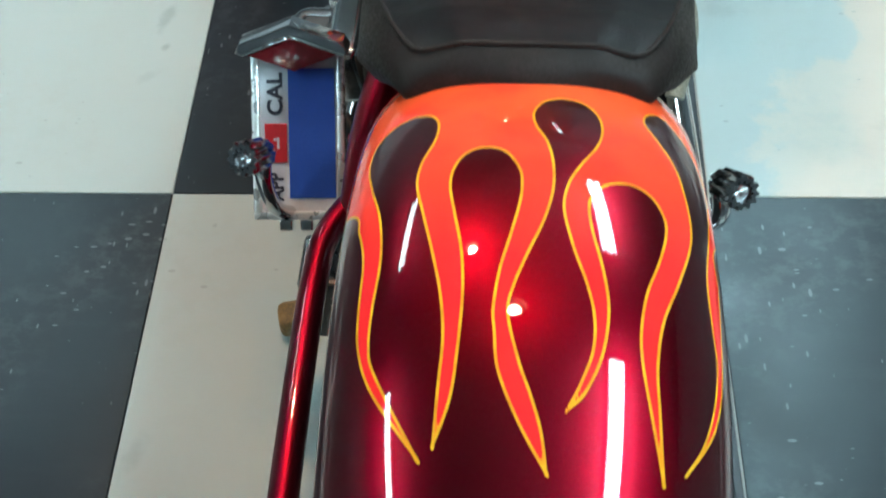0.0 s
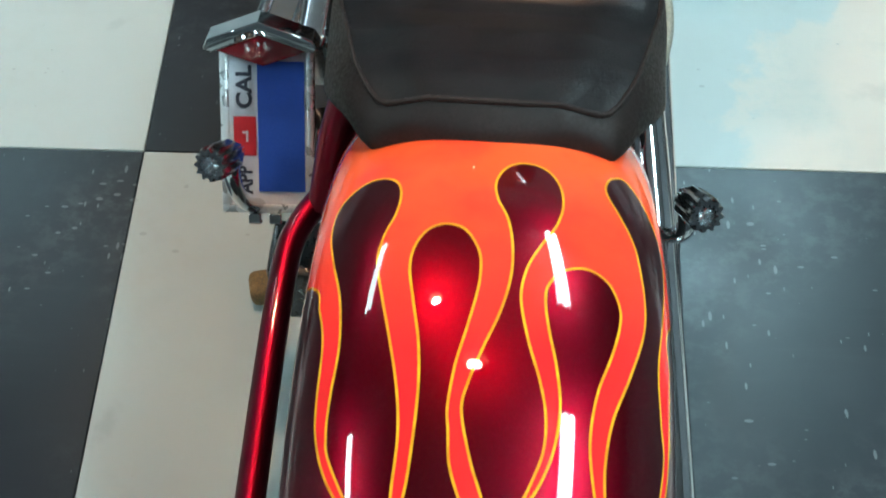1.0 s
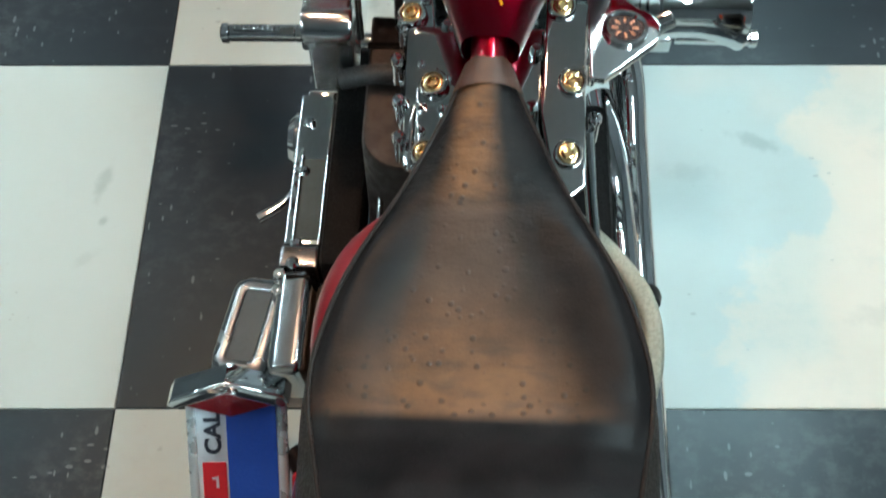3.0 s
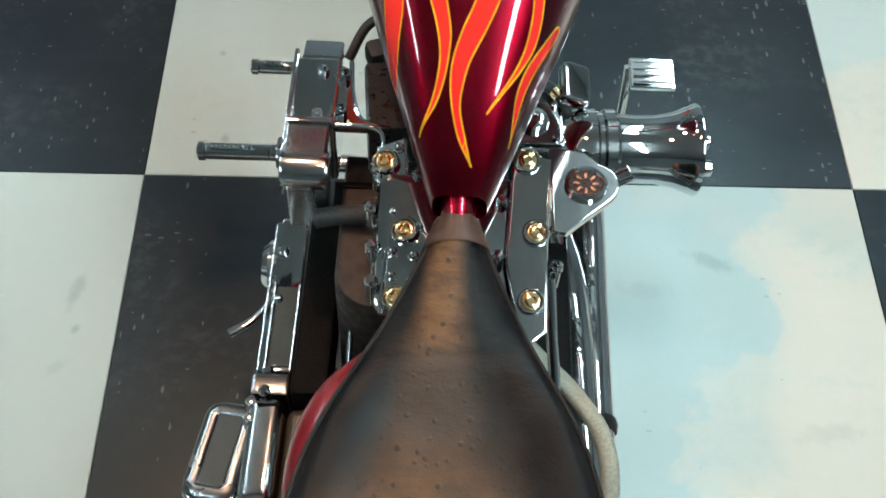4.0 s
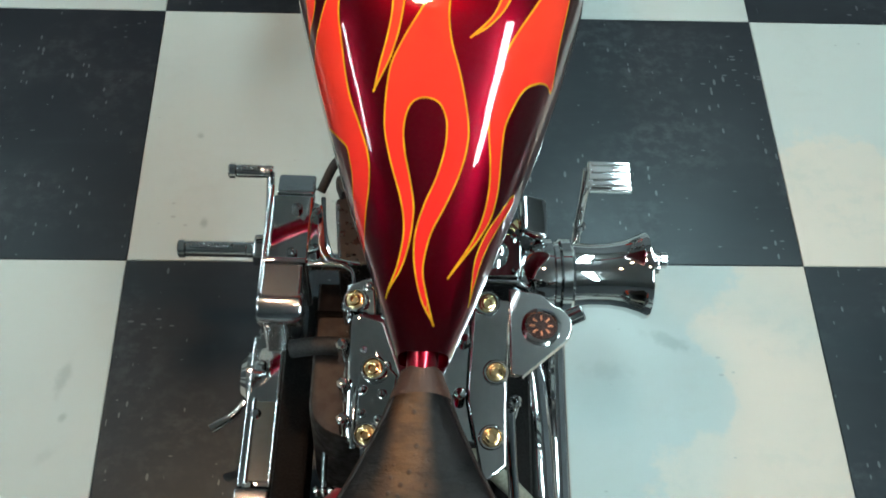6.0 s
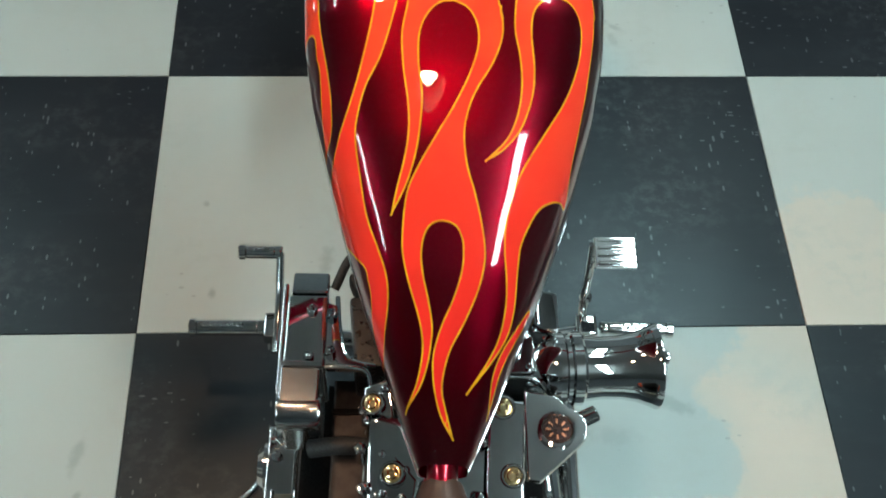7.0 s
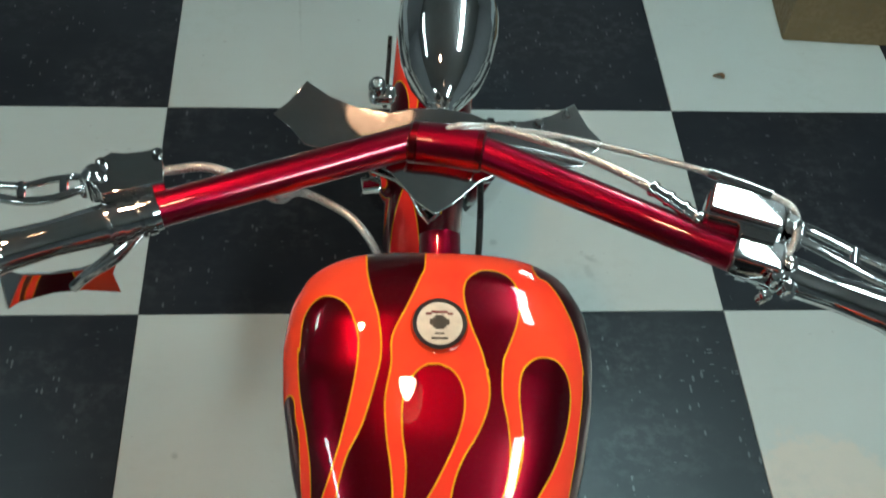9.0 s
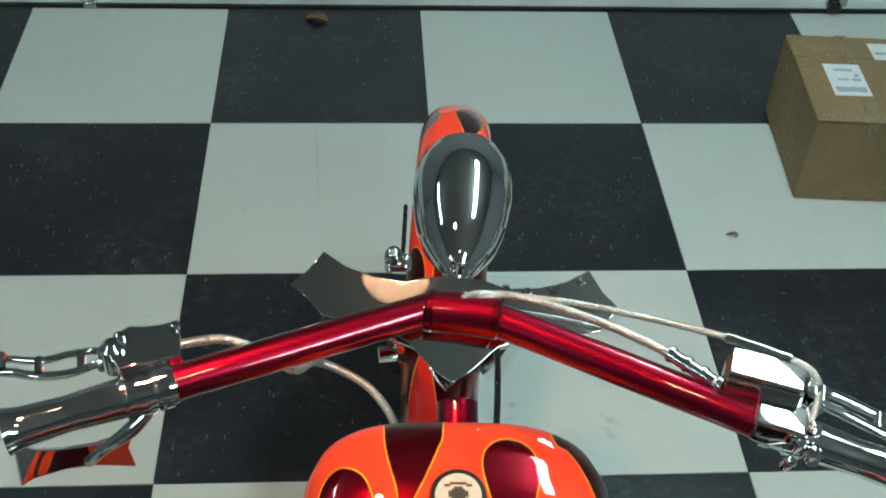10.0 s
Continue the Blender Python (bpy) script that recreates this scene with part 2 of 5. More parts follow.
    drag = mixer(nt, smear, scuff, cloud(9, 3, 0.5, 0.95, (0.5, 4, 1), 0.6, dust))
    spots = mixer(nt, drag, speck, times(flecks(62, 0.34, (1.7, 0.6, 1), 5.0, 0.3, 0.6, 0.62), 0.95 * sparks))
    dashes = mixer(nt, spots, speck, times(flecks(70, 0.3, (0.6, 1.6, 1), 3.0, 0.35, 0.65, 0.72), 0.8 * sparks))
    chips = mixer(nt, dashes, speck, times(flecks(52, 0.3, (0.8, 1.5, 1), 4.0, 0.42, 0.68), 0.55))
    if marks:
        rag = times(times(cloud(55, 3, 0.25, 0.75, (1, 1, 1), 0.5), 0.5, "SUBTRACT"), 0.8)
        for x, y, length, width, turn, depth in marks:
            chips = mixer(nt, chips, (0.16, 0.18, 0.18), times(blot(x, y, length, width, turn, rag, 0.75), 0.5 * depth))
    nt.links.new(chips, p.inputs["Base Color"])
    p.inputs["Specular IOR Level"].default_value = gloss
    p.inputs["Specular Tint"].default_value = (0.8, 0.96, 1.0, 1)
    mr = nt.nodes.new("ShaderNodeMapRange")
    mr.inputs[3].default_value, mr.inputs[4].default_value = satin
    nt.links.new(cloud(5, 4, 0.3, 0.7), mr.inputs[0])
    nt.links.new(mr.outputs[0], p.inputs["Roughness"])
    bump(nt, p, cloud(40, 4, 0.2, 0.8), 0.04, 0.001)
    return m


HEEL_MARKS = [(0.951, 0.453, 0.034, 0.011, -22, 0.6), (-0.073, 0.377, 0.009, 0.028, -12, 0.6), (-0.062, 0.306, 0.006, 0.006, 0, 0.7), (0.836, 0.395, 0.035, 0.014, 0, 0.3),
              (1.089, 0.146, 0.04, 0.014, 8, 0.3), (0.951, 1.362, 0.02, 0.006, -35, 0.6), (0.945, 1.322, 0.008, 0.02, 20, 0.45), (0.742, 1.408, 0.007, 0.007, 0, 0.6),
              (0.301, 2.26, 0.003, 0.16, 2, 0.35), (0.336, 0.761, 0.010, 0.028, -10, 0.6), (0.103, 0.893, 0.006, 0.006, 0, 0.7), (0.128, 0.692, 0.006, 0.008, 0, 0.8),
              (0.021, -0.419, 0.010, 0.024, -20, 0.35), (-0.079, 0.24, 0.02, 0.008, 30, 0.25), (0.72, 1.36, 0.03, 0.008, 30, 0.25)]
YELLOWED = [(1.22, 0.43, 0.20), (1.08, 0.08, 0.215), (1.25, 0.22, 0.235), (1.33, 0.68, 0.215), (1.56, 0.62, 0.16)]
TILE_WHITE = floor_tile("white_vinyl", (0.51, 0.562, 0.537), (0.562, 0.592, 0.557), (0.34, 0.36, 0.35), (0.45, 0.49, 0.465), (0.46, 0.485, 0.45), 0.2, 0.34, 0.0, 0.35, (0.34, 0.46), HEEL_MARKS, YELLOWED)
TILE_BLACK = floor_tile("black_vinyl", (0.0085, 0.0085, 0.0126), (0.0125, 0.0125, 0.017), (0.17, 0.175, 0.18), (0.033, 0.036, 0.042), (0.062, 0.063, 0.067), 0.3, 0.48, 0.65, 0.55, (0.32, 0.42))


def glow(name, colour, strength):
    m, nt, p = nodes_of(name)
    p.inputs["Base Color"].default_value = (0.8, 0.8, 0.8, 1)
    p.inputs["Emission Color"].default_value = (*colour, 1)
    p.inputs["Emission Strength"].default_value = strength
    return m


TUBE_LIGHT = glow("fluorescent_glow", (0.74, 1.0, 1.05), TUBE_GLOW)
BULB_LIGHT = [glow("bulb_glow", (1.0, 0.62, 0.38), strength) for strength in BULB_GLOW]


# ---- shaping ----
def face_weighted(me, limit):
    """Normals that follow the large faces, so that flat metal with rounded edges stays flat."""
    around = {}
    for f in me.polygons:
        for v in f.vertices:
            around.setdefault(v, []).append((f.normal.copy(), f.area))
    out = []
    for f in me.polygons:
        for v in f.vertices:
            total = Vector((0, 0, 0))
            for n, area in around[v]:
                if n.dot(f.normal) > limit:
                    total += n * area
            out.append(total.normalized() if total.length > 1e-12 else f.normal.copy())
    me.normals_split_custom_set(out)


def mesh_of(name, bm, material, smooth=40):
    me = bpy.data.meshes.new(name)
    bmesh.ops.recalc_face_normals(bm, faces=bm.faces)
    bm.to_mesh(me)
    bm.free()
    me.materials.append(material)
    if smooth:
        me.shade_smooth()
        me.set_sharp_from_angle(angle=radians(smooth))
        if len(me.polygons) < 420:
            face_weighted(me, math.cos(radians(smooth)))
    return me


def part(name, bm, material, parent, label="", smooth=40):
    ob = new(name, mesh_of(name, bm, material, smooth))
    ob.parent = parent
    if label:
        ob["label"] = label
    return ob


def thing(name, label, category, m=None, group="", kind=""):
    ob = new(name)
    ob.empty_display_size = 0.05
    if m is not None:
        ob.matrix_basis = m
    return tagged(ob, label, category, group, kind)


def box(size, m=None, bevel=0.0, bm=None, segments=2):
    bm = bm or bmesh.new()
    made = bmesh.ops.create_cube(bm, size=1)["verts"]
    bmesh.ops.scale(bm, vec=size, verts=made)
    if bevel:
        edges = list({e for v in made for e in v.link_edges})
        made = bmesh.ops.bevel(bm, geom=edges, offset=bevel, segments=segments, affect="EDGES", profile=0.5)["verts"]
    if m is not None:
        bmesh.ops.transform(bm, matrix=m, verts=list({v for v in made}))
    return bm


def smooth_line(points, steps=8):
    """Catmull-Rom through the points."""
    pts = [Vector(q) for q in points]
    if len(pts) < 3:
        return pts
    ext = [2 * pts[0] - pts[1], *pts, 2 * pts[-1] - pts[-2]]
    out = []
    for i in range(1, len(ext) - 2):
        a, b, c, d = ext[i - 1:i + 3]
        for k in range(steps):
            t = k / steps
            out.append(0.5 * (2 * b + (c - a) * t + (2 * a - 5 * b + 4 * c - d) * t * t + (3 * b - a - 3 * c + d) * t ** 3))
    return out + [pts[-1]]


def tube(points, radius, seg=14, steps=8, bm=None, flat=1.0):
    """A round bar along a smooth line; radius: a number or one for each point given."""
    bm = bm or bmesh.new()
    line = smooth_line(points, steps)
    n = len(line)
    radii = [radius] * n if isinstance(radius, (int, float)) else list(np.interp(np.linspace(0, 1, n), np.linspace(0, 1, len(radius)), radius))
    side = None
    rings = []
    for i, q in enumerate(line):
        way = (line[min(i + 1, n - 1)] - line[max(i - 1, 0)]).normalized()
        if side is None:
            side = way.orthogonal().normalized() if abs(way.z) > 0.9 else way.cross(Vector((0, 0, 1))).normalized()
        side = (side - way * side.dot(way)).normalized()
        up = way.cross(side)
        rings.append([bm.verts.new(q + float(radii[i]) * (math.cos(a) * side + flat * math.sin(a) * up)) for a in (2 * math.pi * k / seg for k in range(seg))])
    for a, b in zip(rings, rings[1:]):
        for k in range(seg):
            bm.faces.new((a[k], a[(k + 1) % seg], b[(k + 1) % seg], b[k]))
    bm.faces.new(rings[0][::-1])
    bm.faces.new(rings[-1])
    return bm


def lathe(profile, m=None, seg=28, bm=None, flutes=0, depth=0.0):
    """A turned piece round z: profile of (radius, height); flutes cut into it."""
    bm = bm or bmesh.new()
    rings = []
    for r, h in profile:
        ring = []
        for k in range(seg):
            a = 2 * math.pi * k / seg
            rr = r - (depth * (0.5 + 0.5 * math.cos(flutes * a)) if flutes else 0)
            ring.append(bm.verts.new((m or Matrix()) @ Vector((rr * math.cos(a), rr * math.sin(a), h))))
        rings.append(ring)
    for a, b in zip(rings, rings[1:]):
        for k in range(seg):
            bm.faces.new((a[k], a[(k + 1) % seg], b[(k + 1) % seg], b[k]))
    if profile[0][0] > 1e-5:
        bm.faces.new(rings[0][::-1])
    if profile[-1][0] > 1e-5:
        bm.faces.new(rings[-1])
    bmesh.ops.remove_doubles(bm, verts=bm.verts, dist=1e-6)
    return bm


def plate(outline, thick, m=None, bevel=0.0, bm=None):
    """A flat piece: the outline in x, y, with its thickness in z."""
    bm = bm or bmesh.new()
    low = [bm.verts.new((x, y, 0)) for x, y in outline]
    face = bm.faces.new(low)
    top = bmesh.ops.extrude_face_region(bm, geom=[face])["geom"]
    tv = [v for v in top if isinstance(v, bmesh.types.BMVert)]
    bmesh.ops.translate(bm, vec=(0, 0, thick), verts=tv)
    if bevel:
        edges = [e for e in bm.edges if e.is_valid and (all(v in tv for v in e.verts))]
        bmesh.ops.bevel(bm, geom=edges, offset=bevel, segments=2, affect="EDGES", profile=0.5)
    if m is not None:
        bmesh.ops.transform(bm, matrix=m, verts=bm.verts)
    return bm


def arc(cx, cy, r, a0, a1, n=10):
    return [(cx + r * math.cos(radians(a0 + (a1 - a0) * k / n)), cy + r * math.sin(radians(a0 + (a1 - a0) * k / n))) for k in range(n + 1)]


def eased(xs, keys, values, width=0.0):
    """Values read off between keys, softened over that width."""
    fine = np.linspace(keys[0], keys[-1], 800)
    v = np.interp(fine, keys, values)
    if width:
        n = max(1, int(width / (fine[1] - fine[0])))
        k = np.hanning(2 * n + 3)
        v = np.convolve(np.pad(v, n + 1, mode="reflect", reflect_type="odd"), k / k.sum(), "valid")
    return np.interp(xs, fine, v)


def shell(rings, closed=False):
    """A mesh from an array of rings (rows x columns x 3)."""
    rows, cols, _ = rings.shape
    idx = np.arange(rows * cols).reshape(rows, cols)
    a, b = idx[:-1], idx[1:]
    if closed:
        a, b = np.hstack([a, a[:, :1]]), np.hstack([b, b[:, :1]])
    faces = np.stack([a[:, :-1], a[:, 1:], b[:, 1:], b[:, :-1]], -1).reshape(-1, 4)
    return rings.reshape(-1, 3), faces


def panel(name, rings, material, parent, label="", closed=False, fields=None):
    """A part made of rings of points, with the paint's layout on it."""
    pts, faces = shell(rings, closed)
    me = bpy.data.meshes.new(name)
    me.from_pydata(pts.tolist(), [], faces.tolist())
    for key, values in (fields or {}).items():
        me.attributes.new(key, "FLOAT", "POINT").data.foreach_set("value", np.asarray(values, dtype=np.float32).ravel())
    me.materials.append(material)
    me.shade_smooth()
    ob = new(name, me)
    ob.parent = parent
    if label:
        ob["label"] = label
    return ob


def licks(u, v, loops, steps=9):
    """How deep each place (u, v) lies inside the flames (minus: outside), in metres. Loops drawn inside one another cut holes."""
    shape = u.shape
    u, v = u.ravel(), v.ravel()
    inside = np.zeros(u.size, bool)
    near = np.full(u.size, 1.0)
    for loop in loops:
        ring = [Vector((x, y, 0)) for x, y in zip(loop[::2], loop[1::2])]
        line = smooth_line([ring[-1], *ring, ring[0], ring[1]], steps)[steps:-steps]
        p = np.array([(q.x, q.y) for q in line])
        for (ax, ay), (bx, by) in zip(p, np.roll(p, -1, 0)):
            dx, dy = bx - ax, by - ay
            ll = dx * dx + dy * dy
            if ll < 1e-14:
                continue
            t = np.clip(((u - ax) * dx + (v - ay) * dy) / ll, 0, 1)
            near = np.minimum(near, (u - ax - t * dx) ** 2 + (v - ay - t * dy) ** 2)
            if abs(dy) > 1e-12:
                cross = ((ay > v) != (by > v)) & (u < dx * (v - ay) / dy + ax)
                inside ^= cross
    d = np.sqrt(near)
    return np.where(inside, d, -d).reshape(shape)


# ---- room ----
TILE, GAP = 0.6096, 0.0012
X0, X1, Y0, Y1, TOP = -5 * TILE, 6 * TILE, -7 * TILE, 3.062, 2.62

floor = tagged(new("floor", mesh_of("floor", box((X1 - X0, Y1 + 0.15 - Y0, 0.1), pose((X0 + X1) / 2, (Y0 + Y1 + 0.15) / 2, -0.0545)), RUBBER)),
               "black and white chequered vinyl tile garage floor", "floor", kind="structure")


def wall(name, size, at, label):
    return tagged(new(name, mesh_of(name, box(size, pose(*at)), WALL_PAINT)), label, "wall", kind="structure")


MX, MY = (X0 + X1) / 2, (Y0 + Y1) / 2
wall("wall_west", (0.12, Y1 - Y0 + 0.3, TOP + 0.1), (X0 - 0.06, MY, TOP / 2), "plain pale painted garage wall")
wall("wall_east", (0.12, Y1 - Y0 + 0.3, TOP + 0.1), (X1 + 0.06, MY, TOP / 2), "plain pale painted garage wall")
wall("wall_south", (X1 - X0, 0.12, TOP + 0.1), (MX, Y0 - 0.06, TOP / 2), "plain pale painted garage wall")
tagged(new("ceiling", mesh_of("ceiling", box((X1 - X0 + 0.3, Y1 - Y0 + 0.4, 0.1), pose(MX, MY, TOP + 0.05)), CEILING_PAINT)),
       "flat grey garage ceiling", "ceiling", kind="structure")



def garage_door():
    d = thing("garage_door", "closed sectional garage door with a white bottom panel", "garage door", kind="structure")
    for k in range(5):
        part("panel", box((X1 - X0 - 0.02, 0.045, 0.5), pose(MX, Y1 + 0.045, 0.285 + 0.505 * k), 0.012), DOOR_PAINT if k == 0 else WALL_PAINT, d)
    part("bottom_rail", box((X1 - X0 - 0.02, 0.055, 0.03), pose(MX, Y1 + 0.03, 0.0225), 0.004), DOOR_PAINT, d, "white bottom rail")
    part("seal", box((X1 - X0, 0.03, 0.007), pose(MX, Y1 + 0.012, 0.0035), 0.002), RUBBER, d, "black rubber bottom seal")
    hinge = part("bracket", box((0.035, 0.03, 0.1), pose(-0.43, Y1 + 0.006, 0.075), 0.004), STEEL, d, "grey steel roller bracket")
    part("roller", lathe([(0.012, -0.02), (0.016, -0.015), (0.016, 0.015), (0.012, 0.02)], pose(-0.43, Y1 - 0.012, 0.016, 0, 90, 0), 16), STEEL, hinge)
    corner = part("bracket", box((0.07, 0.03, 0.12), pose(1.98, Y1 + 0.006, 0.08), 0.004), STEEL, d, "grey steel corner bracket")
    part("roller", lathe([(0.014, -0.02), (0.02, -0.015), (0.02, 0.015), (0.014, 0.02)], pose(1.97, Y1 - 0.016, 0.024, 0, 90, 0), 16), BLACK_METAL, corner)
    return d


garage_door()


# ---- lamps ----
def strip_light(x, y, r):
    lamp = thing("strip_light", "white ceiling strip light with two lit tubes", "ceiling light", pose(x, y, TOP), "strip lights")
    gap = 0.065
    part("housing", box((0.14 + 2 * gap, 1.58, 0.05), pose(0, 0, -0.03), 0.008), TIN, lamp)
    for dx in (-gap, gap):
        part("fluorescent_tube", tube([(dx, -0.75, -0.085), (dx, 0.75, -0.085)], r, 16), TUBE_LIGHT, lamp, "lit white fluorescent tube")
        for e in (-0.765, 0.765):
            part("lamp_holder", box((0.04, 0.02, 0.06), pose(dx, e, -0.075), 0.003), TIN, lamp)
    return lamp


# old thick tubes on one side of the room, slim ones on the other
LAMPS = [(-1.6, -1.2, 0.017), (1.42, -1.15, 0.043), (-1.5, 1.8, 0.0105), (1.45, 1.55, 0.04)]
for lx, ly, lr in LAMPS:
    strip_light(lx, ly, lr)


def ceiling_bulb(x, y, light, lip):
    """A bulb in an open can, added unseen to keep its light off the ceiling."""
    lamp = thing("ceiling_bulb", "small warm bulb in an added black light shield", "light bulb", pose(x, y, TOP), "ceiling bulbs")
    part("can", lathe([(0.085, -0.001), (0.085, lip), (0.082, lip - 0.002), (0.079, lip), (0.076, -0.02), (0.0, -0.015)], seg=28), BELT, lamp, "matt black shield added to cut the bulb's light")
    part("bulb", lathe([(0.014, -0.016), (0.022, -0.035), (0.043, -0.07), (0.052, -0.10), (0.046, -0.125), (0.026, -0.14), (0.0, -0.145)], seg=20), light, lamp, "lit warm white bulb")
    return lamp


BULBS = [(0.455, -0.055, -0.235), (0.05, 0.645, -0.175)]
for (lx, ly, lip), light in zip(BULBS, BULB_LIGHT):
    ceiling_bulb(lx, ly, light, lip)

# ---- motorcycle ----
bike = thing("motorcycle", "custom candy red chopper with orange flames and chrome parts", "motorcycle", pose(0.497, 0, 0, 0, 0, -2.0))
STEER = pose(0, 0.70, 0, 0, 0, -4.0) @ pose(0, -0.70, 0)
FRONT_END = pose(-0.014, 0, 0) @ STEER


def turned(bm):
    bmesh.ops.transform(bm, matrix=FRONT_END, verts=bm.verts)
    return bm


def fender_section(half, skirt, cols, power):
    """Half a turn of a crowned cross-section with straight skirts: across, drop, and the run along it from the middle."""
    th = np.linspace(-1, 1, cols)
    flat = np.sign(th) * np.minimum(np.abs(th) / 0.72, 1.0)
    ang = flat * math.pi / 2
    x = half * np.sign(ang) * np.abs(np.sin(ang)) ** (2 / power)
    drop = 0.075 * (1 - np.abs(np.cos(ang)) ** (2 / power))
    drop = drop + np.where(np.abs(th) > 0.72, (np.abs(th) - 0.72) / 0.28 * skirt, 0)
    run = np.concatenate([[0], np.cumsum(np.hypot(np.diff(x), np.diff(drop)))])
    return x, drop, run - run[cols // 2]


def fender_rings(axle_y, axle_z, radius, half, skirt, a0, a1, rows, cols, power=2.35):
    """A mudguard: a crowned cross-section swept round the axle. Angles from the top, plus towards the rear. Also its layout (across, along)."""
    x, drop, _ = fender_section(half, skirt, cols, power)
    # the flames were masked on a flatter template, laid over the crown
    tx, td, tr = fender_section(half, skirt, cols, 3.0)
    run = np.where(np.abs(x) < half * 0.9999, np.interp(x, tx, tr), tr)
    a = np.linspace(radians(a0), radians(a1), rows)[:, None]
    r = radius - drop[None, :]
    pts = np.stack([np.broadcast_to(x + 0.003, (rows, cols)), axle_y - r * np.sin(a), axle_z + r * np.cos(a)], -1)
    return pts, np.broadcast_to(run, (rows, cols)).copy(), np.broadcast_to(a * radius, (rows, cols)).copy()


REAR_Y, REAR_Z = -0.63, 0.335
FRONT_Y, FRONT_Z = 1.40, 0.345
# flame layout on the panels: across and along, in metres
REAR_A = [-0.3, -0.34, -0.3, -0.2, -0.22, -0.1, -0.1285, -0.0542, -0.1139, -0.0257, -0.1067, 0.0034, -0.106, 0.0445, -0.1031, 0.0712, -0.0912, 0.0997, -0.0633, 0.1359, -0.0633, 0.1359, -0.0909, 0.0877, -0.0963, 0.068, -0.0961, 0.0419, -0.0938, 0.0061, -0.098, -0.0307, -0.108, -0.0655, -0.1147, -0.0969]
REAR_B = [-0.1121, -0.1229, -0.0993, -0.138, -0.0827, -0.1427, -0.0692, -0.1359, -0.0637, -0.1209, -0.0651, -0.0995, -0.0719, -0.0775, -0.0739, -0.055, -0.0679, -0.0264, -0.0594, 0.0081, -0.0527, 0.0389, -0.0497, 0.0675, -0.051, 0.098, -0.052, 0.1296, -0.052, 0.1296, -0.0441, 0.1041, -0.0411, 0.0739, -0.0398, 0.0383, -0.042, 0.0075, -0.0476, -0.0219, -0.0519, -0.0475]
REAR_C = [-0.0503, -0.0655, -0.043, -0.0799, -0.0311, -0.0858, -0.0173, -0.0808, -0.0077, -0.0633, -0.0057, -0.0473, -0.0072, -0.0293, -0.0125, -0.0028, -0.018, 0.0216, -0.021, 0.0479, -0.0198, 0.0626, -0.0178, 0.083, -0.0112, 0.102, -0.0015, 0.122, 0.0112, 0.143, 0.0112, 0.143, 0.0082, 0.122, 0.0022, 0.102, -0.0058, 0.08, -0.0127, 0.0508, -0.0097, 0.0323, -0.0023, 0.0104, 0.008, -0.0175, 0.0136, -0.0445, 0.0137, -0.071, 0.01, -0.0933, 0.0028, -0.1127]
REAR_D = [0.0014, -0.1308, 0.0085, -0.1485, 0.0212, -0.1559, 0.0365, -0.1507, 0.0459, -0.134, 0.048, -0.1126, 0.0433, -0.0914, 0.0322, -0.0697, 0.0239, -0.0501, 0.0207, -0.0276, 0.026, 0.0017, 0.034, 0.0282, 0.0383, 0.0498, 0.0376, 0.0715, 0.0308, 0.0916, 0.0233, 0.1075, 0.0233, 0.1075, 0.0328, 0.0973, 0.0427, 0.0737, 0.0466, 0.0453, 0.044, 0.0194, 0.0383, -0.008, 0.036, -0.0272]
REAR_E = [0.0379, -0.0399, 0.0479, -0.0527, 0.0636, -0.0576, 0.078, -0.0503, 0.0856, -0.0335, 0.0853, -0.0175, 0.0794, 0.0053, 0.0705, 0.0307, 0.0662, 0.057, 0.0668, 0.0778, 0.0709, 0.1041, 0.0779, 0.1434, 0.0779, 0.1434, 0.0761, 0.1041, 0.0755, 0.0767, 0.0802, 0.0476, 0.0913, 0.0184, 0.1023, -0.0149, 0.1055, -0.0398, 0.1032, -0.0697, 0.0986, -0.0959, 0.0888, -0.1191, 0.0803, -0.1382]
REAR_F = [0.0802, -0.1511, 0.0862, -0.1645, 0.0992, -0.1684, 0.1225, -0.1312, 0.1312, -0.0963, 0.1245, -0.0449, 0.1164, 0.001, 0.1178, 0.0391, 0.1206, 0.0657, 0.1154, 0.0967, 0.1051, 0.1226, 0.0939, 0.1388, 0.0939, 0.1388, 0.1126, 0.1148, 0.1232, 0.0876, 0.1275, 0.0552, 0.1307, 0.0013, 0.1355, -0.0413, 0.22, -0.1, 0.3, -0.2, 0.3, -0.34]
TANK_A = [-0.36, 0.7249, -0.36, 0.42, -0.1722, 0.4638, -0.1447, 0.4313, -0.1409, 0.4037, -0.1453, 0.3751, -0.151, 0.3526, -0.16, 0.3449, -0.16, 0.3449, -0.1315, 0.3533, -0.1262, 0.3818, -0.13, 0.4149, -0.1387, 0.4568, -0.1426, 0.4999, -0.14, 0.499, -0.1368, 0.5298, -0.1248, 0.5472, -0.1091, 0.5495, -0.0914, 0.5372, -0.0807, 0.5124, -0.0775, 0.4902, -0.0797, 0.4631, -0.0868, 0.4268, -0.0971, 0.3883, -0.1128, 0.3535, -0.1352, 0.3287, -0.2, 0.3, -0.2, 0.235, -0.1566, 0.2658, -0.0966, 0.226, -0.0864, 0.2041, -0.0858, 0.1846, -0.0993, 0.1618, -0.1267, 0.1464, -0.095, 0.0877, -0.0735, 0.0501, -0.0735, 0.0501]
